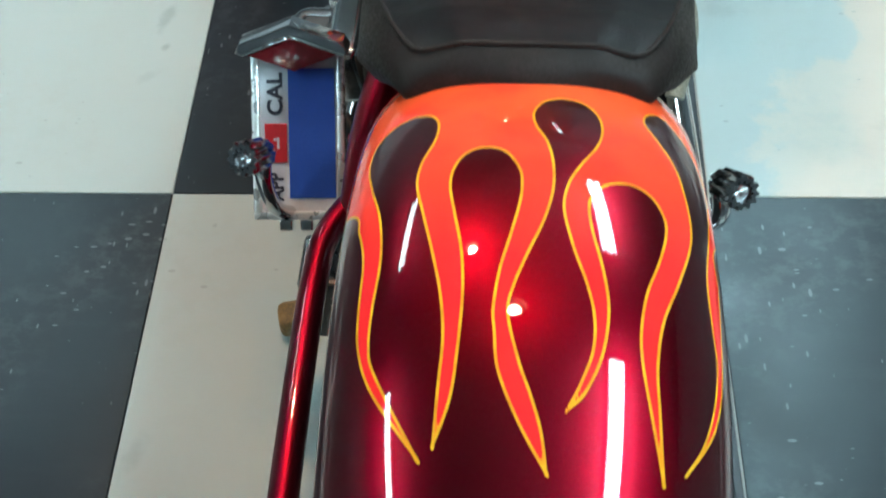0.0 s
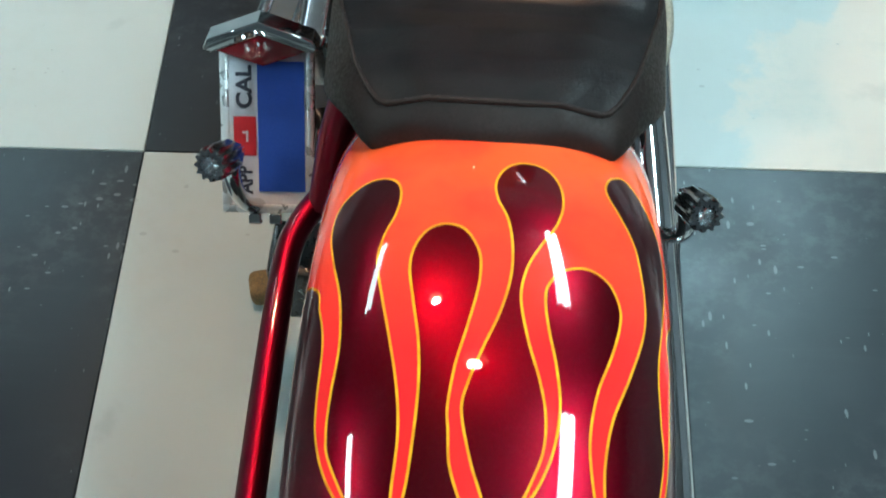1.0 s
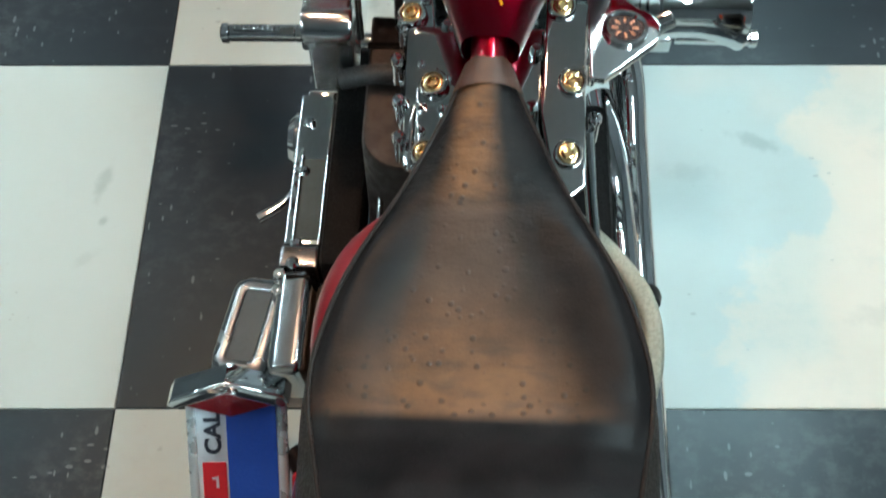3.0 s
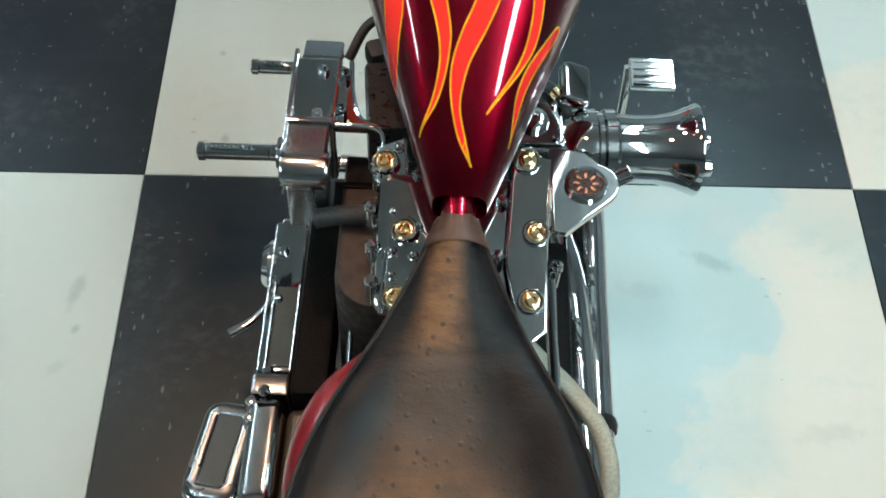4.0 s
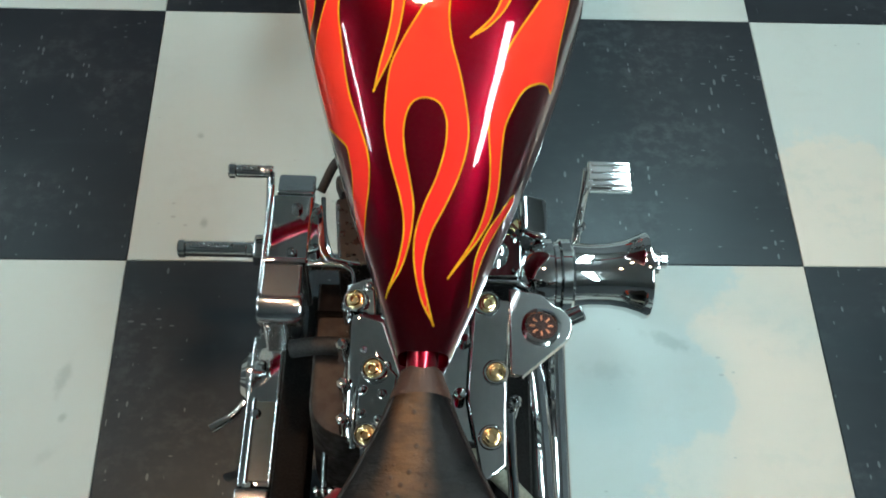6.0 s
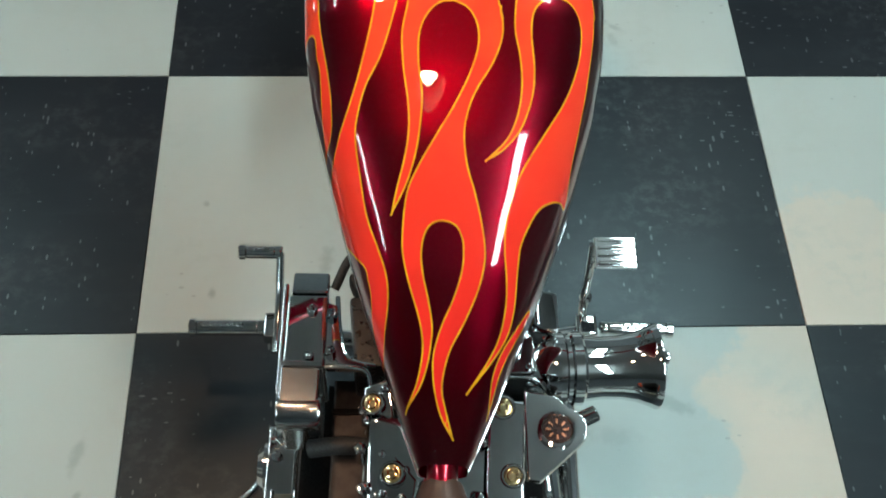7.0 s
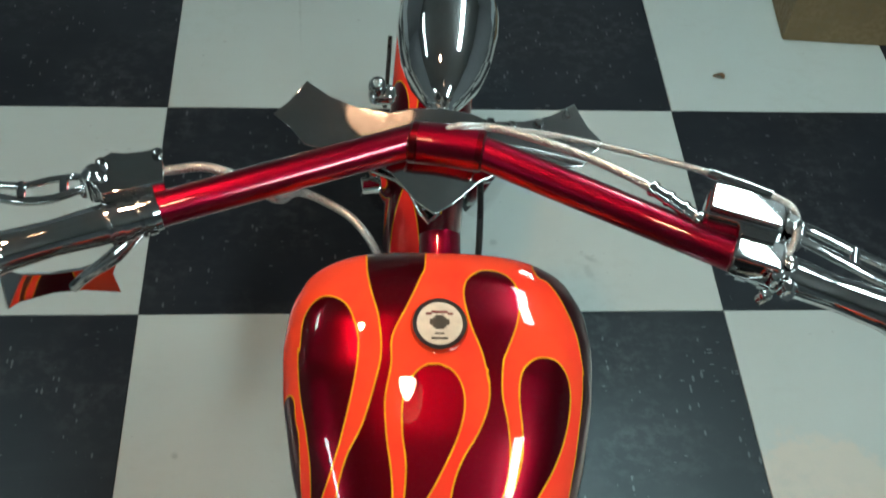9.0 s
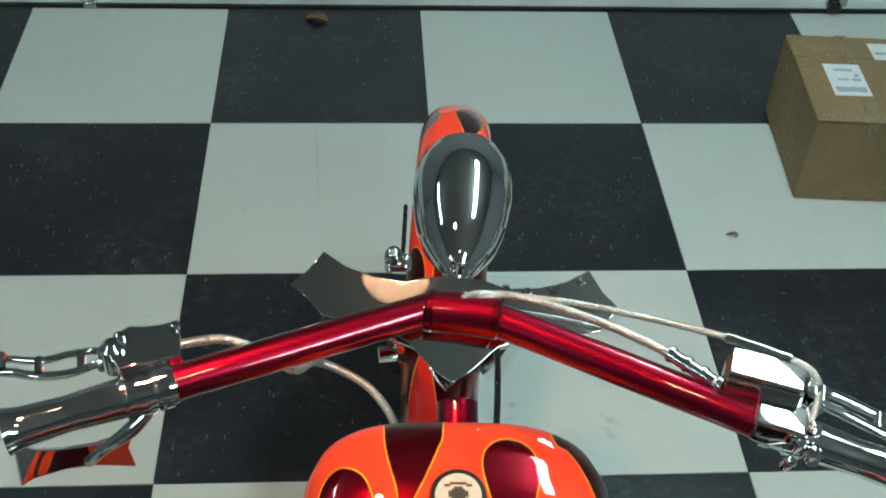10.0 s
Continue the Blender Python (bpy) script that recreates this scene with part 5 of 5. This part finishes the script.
part("bearing_boss", lathe([(0.034, 0), (0.034, 0.02), (0.026, 0.028), (0.0, 0.03)], pose(-0.205, 0.198, 0.345, 0, -90, 0), 28), CHROME, prim, "round chrome bearing boss")
for dx in (-0.0148, 0.0148):
    part("window_frame", box((0.005, 0.118, 0.005), pose(-0.1945 + dx, 0.094, 0.3808), 0.002), CHROME, prim)
part("cover_joint", box((0.046, 0.03, 0.088), pose(-0.200, 0.016, 0.341), 0.006), RUBBED, prim, "rubbed chrome joint between the covers")
part("end_cap", box((0.043, 0.026, 0.06), pose(-0.192, 0.247, 0.352, 24, 0, 0), 0.006), CHROME, prim, "sloping chrome end of the cover")
part("rear_cover", box((0.041, 0.124, 0.082), pose(-0.1975, -0.0615, 0.345, 0, -9, 0), 0.012, segments=4), STEEL, prim, "polished rear primary cover")
part("cover_groove", box((0.026, 0.004, 0.002), pose(-0.1985, -0.012, 0.3862), 0.0006, segments=1), BELT, prim)
for y in (-0.006, -0.026):
    part("knuckle", lathe([(0.0085, -0.02), (0.0085, 0.0), (0.006, 0.005), (0, 0.0065)], pose(-0.2195, y, 0.378), 16), CHROME, prim)
# chrome case; its brown is the seat's reflection put into the colour
part("gearbox_side", box((0.046, 0.13, 0.07), pose(-0.156, -0.074, 0.345), 0.014, segments=4), BROWN_REFLECTION, bike, "gearbox side beside the belt, brown for the reflected seat")
rod = part("clutch_rod", tube([(-0.109, 0.09, 0.45), (-0.1085, 0.045, 0.45), (-0.107, 0.0, 0.45)], 0.0035, 10), CHROME, bike, "thin chrome clutch rod")
for x in (-0.115, -0.1065, -0.098):
    part("rod_nut", lathe([(0.0042, -0.006), (0.0048, 0.0), (0.0042, 0.005), (0.002, 0.0065), (0, 0.0065)], pose(x, 0.002, 0.453), 10), CHROME, rod)
for y, z in ((0.20, 0.383), (0.13, 0.383), (0.035, 0.38), (0.005, 0.389), (0.235, 0.36)):
    part("screw", lathe([(0.0075, 0), (0.0075, 0.005), (0.004, 0.008), (0, 0.008)], pose(-0.206, y, z - 0.006), 12), CHROME, prim)
def rounded(w, h, r):
    return arc(w / 2 - r, h / 2 - r, r, 0, 90, 5) + arc(-w / 2 + r, h / 2 - r, r, 90, 180, 5) + arc(-w / 2 + r, -h / 2 + r, r, 180, 270, 5) + arc(w / 2 - r, -h / 2 + r, r, 270, 360, 5)


BOX = pose(-0.248, -0.048, 0.265, 0, -6, -9)
side = part("side_box", plate(rounded(0.066, 0.124, 0.014), 0.066, BOX, 0.006), CHROME, bike, "chrome inspection box with a raised frame")
rim = [(x, y, 0.068) for x, y in rounded(0.047, 0.105, 0.012)]
part("box_frame", tube([BOX @ Vector(q) for q in rim + rim[:2]], 0.0085, 12, 1, flat=0.5), RUBBED, side, "rounded satin silver frame")
part("box_window", plate(rounded(0.040, 0.098, 0.01), 0.0025, BOX @ pose(0, 0, 0.066), 0.0005), GREY_PANEL, side, "smoked inset window")

# chrome coil cover with foot controls on the left
coil = part("coil_cover", box((0.050, 0.098, 0.10), pose(-0.159, 0.266, 0.558), 0.004), CHROME, bike, "polished box-shaped coil cover")
part("cover_flange", plate([(-0.136, 0.308), (-0.123, 0.302), (-0.116, 0.245), (-0.109, 0.23), (-0.088, 0.224), (-0.088, 0.216), (-0.136, 0.216)], 0.008, pose(0, 0, 0.597), 0.002), CHROME, coil, "curved chrome flange")
part("cover_top", box((0.046, 0.036, 0.10), pose(-0.158, 0.328, 0.548, -14, 0, 0), 0.004), CHROME, coil)
part("cover_foot", box((0.047, 0.06, 0.12), pose(-0.162, 0.19, 0.553), 0.004), STEEL, coil)
part("foot_roll", tube([(-0.1865, 0.166, 0.592), (-0.184, 0.166, 0.592), (-0.14, 0.166, 0.592), (-0.1375, 0.166, 0.592)], [0.016, 0.0215, 0.0215, 0.016], 28, 3), STEEL, coil, "rolled chrome end of the cover")
part("cover_rib", box((0.05, 0.007, 0.004), pose(-0.161, 0.2165, 0.6155), 0.0015), CHROME, coil)
part("stay_rod", tube([(-0.134, 0.2175, 0.607), (-0.10, 0.2165, 0.608), (-0.084, 0.212, 0.604), (-0.080, 0.196, 0.59)], 0.003, 10), CHROME, coil, "thin chrome stay rod")
part("cover_side", box((0.006, 0.15, 0.09), pose(-0.1875, 0.262, 0.553, 0, 0, 0), 0.002), CHROME, coil)
for x, y in ((-0.153, 0.293), (-0.129, 0.287), (-0.154, 0.229), (-0.1285, 0.236)):
    bolt(x, y, 0.609, None, 0.0052, coil, CHROME)
# black stands in for the dark tank mirrored in this box
rocker = part("rocker_box", box((0.06, 0.10, 0.09), pose(-0.075, 0.272, 0.556, 0, 0, 6), 0.006), BLACK_METAL, bike, "rocker box coloured gloss black for the tank's dark reflection")
part("rocker_trim", tube([(-0.124, 0.318, 0.598), (-0.119, 0.27, 0.6), (-0.109, 0.235, 0.602), (-0.097, 0.226, 0.602), (-0.075, 0.223, 0.6)], 0.0028, 8), CHROME, rocker, "thin chrome trim")
part("hose_clip", box((0.03, 0.03, 0.03), pose(-0.095, 0.345, 0.585, 0, 0, 20), 0.008), RUBBER, bike, "black rubber clip")
part("coil_lead", tube([(-0.13, 0.34, 0.58), (-0.11, 0.375, 0.6), (-0.08, 0.37, 0.62), (-0.05, 0.34, 0.6)], 0.006, 10), RUBBER, bike, "black coil lead")


def foot_peg(points, r, label):
    """A smooth barrel with a collar at each end and a strip of round studs let into its top."""
    a, b = Vector(points[0]), Vector(points[1])
    m = Matrix.Translation(a) @ (b - a).to_track_quat("Z", "Y").to_matrix().to_4x4()
    ln = (b - a).length
    prof = [(r * 0.8, 0), (r, 0.003), (r, 0.011), (r * 0.9, 0.0125), (r * 0.96, 0.015), (r * 0.96, ln - 0.014), (r * 0.85, ln - 0.0125), (r * 1.12, ln - 0.011), (r * 1.12, ln - 0.002), (r * 0.9, ln), (0, ln)]
    peg = part("foot_peg", lathe(prof, m, 24), CHROME, bike, label)
    first, last = 0.02, ln - 0.02
    if ln > 0.1:
        first = 0.034
    axis = (b - a).normalized()
    mid = a + axis * (first + last) / 2 + Vector((0, -0.1 * r, 0.93 * r))
    turn = math.degrees(math.atan2(axis.y, axis.x))
    part("stud_strip", box((last - first, r * 0.9, 0.003), Matrix.Translation(mid) @ pose(0, 0, 0, 0, 0, turn), 0.001, segments=1), STEEL, peg, "brushed strip under the studs")
    count = int((last - first) / 0.0065)
    for k in range(count):
        at = a + axis * (first + (k + 0.5) * (last - first) / count) + Vector((0, -0.1 * r + 0.0016 * (-1) ** k, 0.93 * r + 0.001))
        part("stud", lathe([(0.0027, 0), (0.0027, 0.0012), (0.0014, 0.0024), (0, 0.0026)], Matrix.Translation(at), 8), CHROME, peg)
    return peg


foot_peg([(-0.262, 0.497, 0.198), (-0.384, 0.497, 0.194)], 0.0135, "smooth chrome foot peg with a studded strip")
foot_peg([(0.275, 0.503, 0.205), (0.394, 0.502, 0.205)], 0.0115, "smooth chrome foot peg with a studded strip")
foot_peg([(-0.232, 0.572, 0.305), (-0.301, 0.571, 0.305)], 0.0105, "smooth chrome shifter peg with a studded strip")
part("shift_arm", tube([(-0.236, 0.572, 0.305), (-0.236, 0.52, 0.27), (-0.238, 0.46, 0.245), (-0.238, 0.43, 0.24)], 0.0065, 12), CHROME, bike, "chrome shift arm")
part("peg_clevis", box((0.03, 0.045, 0.03), pose(-0.25, 0.495, 0.2), 0.006), CHROME, bike, "chrome peg clevis")
part("forward_mount", tube([(-0.25, 0.49, 0.2), (-0.15, 0.48, 0.2), (0.0, 0.47, 0.2), (0.15, 0.48, 0.2), (0.25, 0.498, 0.2)], 0.014, 14), CHROME, bike, "chrome forward control mount")
pedal = part("brake_pedal", tube([(0.245, 0.498, 0.2), (0.25, 0.545, 0.215), (0.25, 0.56, 0.30), (0.25, 0.575, 0.34)], 0.007, 12), CHROME, bike, "chrome brake pedal")
part("pedal_pad", box((0.066, 0.052, 0.010), pose(0.282, 0.559, 0.343, 8, 0, 1), 0.003), CHROME, pedal, "square ribbed pedal pad")
for k in range(4):
    part("pad_rib", box((0.058, 0.007, 0.006), pose(0.283, 0.540 + 0.0128 * k, 0.3495, 8, 0, 1), 0.002), CHROME, pedal)
part("peg_clevis", box((0.035, 0.04, 0.03), pose(0.252, 0.502, 0.205), 0.006), CHROME, bike, "chrome peg clevis")
part("pivot_nut", lathe([(0.009, 0), (0.011, 0.006), (0.008, 0.012), (0, 0.014)], pose(0.253, 0.55, 0.218), 12), CHROME, pedal)

# passenger pegs
for s, x, y, z in ((-1, -0.269, -0.326, 0.437), (1, 0.204, -0.36, 0.452)):
    m = Matrix.Translation((x, y, z)) @ Vector((0.25 * s, -0.75, 0.6)).to_track_quat("Z", "Y").to_matrix().to_4x4()
    knob = part("passenger_peg", lathe([(0.008, -0.055), (0.012, -0.045), (0.017, -0.035), (0.0185, 0.0), (0.017, 0.006), (0.012, 0.006), (0.010, -0.002), (0, -0.003)], m, 60, flutes=12, depth=0.004), STEEL, bike, "fluted chrome passenger peg")
    arm = [(-0.262, -0.302, 0.385), (-0.255, -0.302, 0.33), (-0.23, -0.27, 0.285)] if s < 0 else [(0.196, -0.345, 0.40), (0.185, -0.335, 0.37), (0.15, -0.32, 0.36)]
    part("peg_bracket", tube([m @ Vector((0, 0, -0.05)), *arm], [0.008, 0.009, 0.008, 0.008], 14), CHROME, knob)

# kickstand
part("side_tank", tube([(-0.070, -0.055, 0.57), (-0.097, -0.096, 0.578), (-0.112, -0.135, 0.578), (-0.120, -0.18, 0.565), (-0.116, -0.26, 0.53)], [0.022, 0.028, 0.031, 0.030, 0.024], 20), RED_ENAMEL, bike, "candy red side tank under the seat")
part("kickstand", tube([(-0.215, 0.325, 0.16), (-0.235, 0.29, 0.15), (-0.27, 0.24, 0.14), (-0.305, 0.215, 0.135)], [0.009, 0.0075, 0.0065, 0.008], 12), CHROME, bike, "chrome side stand lever")
part("stand_leg", tube([(-0.18, 0.32, 0.17), (-0.22, 0.22, 0.09), (-0.25, 0.14, 0.012)], [0.012, 0.011, 0.012], 12), CHROME, bike, "chrome side stand leg")

# number plate and tail lamp, hung on the left
PL = Matrix.Translation((-0.2375, -0.228, 0.368)) @ pose(0, 0, 0, 42, 0, 3)
holder = part("plate_holder", box((0.100, 0.186, 0.006), PL @ pose(0, 0, -0.006), 0.002), CHROME, bike, "chrome number plate frame")
part("plate_panel", box((0.090, 0.172, 0.003), PL @ pose(0, 0, -0.0005), 0.0008), PLATE_WHITE, holder, "white plate with a blue field")
for dx, dy, w, h in ((0, 0.088, 0.100, 0.009), (0, -0.088, 0.100, 0.009), (-0.0455, 0, 0.009, 0.17), (0.0455, 0, 0.009, 0.17)):
    part("plate_rim", box((w, h, 0.008), PL @ pose(dx, dy, 0.002), 0.003), SILVER, holder)
part("plate_field", box((0.050, 0.139, 0.0012), PL @ pose(0.0145, 0.0, 0.0021), 0.0003, segments=1), PLATE_BLUE, holder, "plain blue field")
part("plate_sticker", box((0.024, 0.042, 0.0012), PL @ pose(-0.0245, -0.010, 0.0021), 0.0003, segments=1), STICKER_RED, holder, "red sticker")
part("sticker_bar", box((0.0025, 0.012, 0.0008), PL @ pose(-0.022, -0.010, 0.0031)), PLATE_WHITE, holder)
part("sticker_bar", box((0.006, 0.0025, 0.0008), PL @ pose(-0.024, -0.006, 0.0031)), PLATE_WHITE, holder)


def writing(text, size, m, material, parent, name="lettering", wide=1.0):
    cu = bpy.data.curves.new(name, "FONT")
    cu.body, cu.size, cu.align_x, cu.align_y, cu.extrude = text, size, "CENTER", "CENTER", 0.0003
    cu.offset = 0.0008
    tmp = new(name, cu)
    me = bpy.data.meshes.new_from_object(tmp.evaluated_get(bpy.context.evaluated_depsgraph_get()))
    bpy.data.objects.remove(tmp)
    me.materials.clear()
    me.materials.append(material)
    me.transform(m @ Matrix.Diagonal((wide, 1, 1, 1)))
    ob = new(name, me)
    ob.parent = parent
    return ob


writing("CAL", 0.0225, PL @ pose(-0.024, 0.042, 0.0022, 0, 0, 90), INK, holder, wide=1.08)
writing("APR", 0.021, PL @ pose(-0.024, -0.056, 0.0022, 0, 0, 90), INK, holder, wide=0.85)

hood_outline = [(-0.066, 0.0), (-0.06, 0.012), (0.0, 0.036), (0.06, 0.012), (0.066, 0.0), (0.058, -0.006), (0.0, 0.018), (-0.058, -0.006)]
TAIL = Matrix.Translation((-0.241, -0.178, 0.440)) @ pose(0, 0, 0, 70, 0, 3) @ Matrix.Diagonal((0.9, 0.86, 0.9, 1))
tail = part("tail_lamp", plate(hood_outline, 0.03, TAIL @ pose(0, 0.006, -0.012), 0.003), CHROME, bike, "chrome cat-eye tail lamp with a red lens")
part("lens", plate([(-0.055, 0.0), (0.0, 0.022), (0.055, 0.0), (0.0, -0.022)], 0.026, TAIL @ pose(0, 0.0, -0.014), 0.004), GLASS_RED, tail, "dark red diamond lens")
part("plate_arm", tube([(-0.19, -0.20, 0.36), (-0.17, -0.23, 0.35), (-0.14, -0.3, 0.34)], 0.011, 12), BLACK_METAL, holder, "black plate arm")
for dx in (-0.014, 0.008):
    part("plate_lamp", box((0.014, 0.012, 0.012), PL @ pose(dx, -0.098, 0.006), 0.002), CHROME, holder)
part("rear_reflector", box((0.014, 0.04, 0.012), pose(-0.176, -0.245, 0.36, 40, 0, 0), 0.003), STICKER_RED, bike, "small red side reflector")
part("battery_box", box((0.085, 0.075, 0.11), pose(-0.2, -0.30, 0.185), 0.008), BLACK_METAL, bike, "matt black battery box")

# ---- loose things on the floor ----
wedge = tagged(new("wood_block", mesh_of("wood_block", box((0.04, 0.042, 0.034), pose(0, 0, 0.017), 0.010, segments=3), WOOD_BLOCK)), "small worn brown wooden block on the floor", "wood block")
wedge.matrix_basis = pose(0.203, -0.226, 0, 0, 0, 12)


def cardboard_box():
    b = thing("cardboard_box", "closed brown cardboard box with taped flaps and labels", "box", pose(1.566, 2.10, 0, 0, 0, -4.2))
    w, d, h = 0.30, 0.405, 0.257
    part("body", box((w, d, h - 0.006), pose(w / 2, d / 2, (h - 0.006) / 2), 0.006), CARD, b)
    for k, (y0, y1) in enumerate(((0.001, 0.292), (0.296, d - 0.001))):
        part("flap", box((w - 0.002, y1 - y0, 0.004), pose(w / 2, (y0 + y1) / 2, h - 0.002, 0.3 - 0.6 * k, 0, 0), 0.001), CARD, b)
    part("tape", box((0.034, d + 0.002, 0.001), pose(0.15, d / 2, h + 0.0014, 0, 0, 0), 0), CARD_TAPE, b, "strip of brown packing tape")
    part("tape_end", box((0.034, 0.001, 0.055), pose(0.15, -0.0008, h - 0.027), 0), CARD_TAPE, b)
    part("tape", box((w * 0.98, 0.03, 0.001), pose(w / 2, 0.012, h + 0.0012), 0), CARD_TAPE, b)
    at = pose(0.118, 0.186, h + 0.0024, 0, 0, 1)
    tag = part("shipping_label", box((0.098, 0.146, 0.0008), at), PAPER, b, "white printed shipping label")
    for lx, ly, lw, lh in ((0, -0.045, 0.08, 0.022), (-0.01, 0.0, 0.03, 0.008), (0.025, 0.0, 0.022, 0.01), (0.0, 0.045, 0.05, 0.01), (0.03, 0.02, 0.014, 0.014)):
        part("print_bar", box((lw, lh, 0.0006), at @ pose(lx, ly, 0.0008)), PAPER_PRINT, tag)
    small = part("shipping_label", box((0.055, 0.08, 0.0008), pose(0.245, 0.33, h + 0.0028, 0, 0, 2)), PAPER, b, "small white label")
    part("print_bar", box((0.035, 0.012, 0.0006), pose(0.245, 0.32, h + 0.0036, 0, 0, 2)), PAPER_PRINT, small)
    return b


cardboard_box()


def dry_leaf(x, y, ln, turn):
    bm = bmesh.new()
    rows = []
    for k in range(9):
        t = k / 8
        w = ln * 0.28 * math.sin(math.pi * min(1, t * 0.96 + 0.04)) ** 0.8
        rows.append([bm.verts.new((s * w, (t - 0.5) * ln, 0.002 + abs(s) * w * 0.7 + 0.004 * math.sin(5 * t + s))) for s in (-1, -0.5, 0, 0.5, 1)])
    for a, b in zip(rows, rows[1:]):
        for q in range(4):
            bm.faces.new((a[q], a[q + 1], b[q + 1], b[q]))
    ext = bmesh.ops.extrude_face_region(bm, geom=list(bm.faces))["geom"]
    bmesh.ops.translate(bm, vec=(0, 0, 0.0012), verts=[v for v in ext if isinstance(v, bmesh.types.BMVert)])
    ob = new("dry_leaf", mesh_of("dry_leaf", bm, DRY_LEAF))
    ob.matrix_basis = pose(x, y, 0, 0, 0, turn)
    return tagged(ob, "curled brown dry leaf on the tiles", "leaf", "dry leaves")


dry_leaf(0.279, 2.985, 0.075, 80)
dry_leaf(1.364, 1.954, 0.03, 70)

# ---- floor tiles ----
def tile_mesh(name, material):
    h = (TILE - GAP) / 2
    bm = box((2 * h, 2 * h, 0.004), pose(0, 0, -0.002))
    top = [e for e in bm.edges if all(v.co.z > -0.001 for v in e.verts)]
    bmesh.ops.bevel(bm, geom=top, offset=0.0012, segments=1, affect="EDGES")
    return mesh_of(name, bm, material, 30)


TILES = (tile_mesh("tile_black", TILE_BLACK), tile_mesh("tile_white", TILE_WHITE))
for i in range(-5, 6):
    for j in range(-7, 5):
        ob = new("tile", TILES[(i + j) % 2])
        ob.parent = floor
        ob.matrix_basis = pose((i + 0.5) * TILE, (j + 0.5) * TILE, 0)
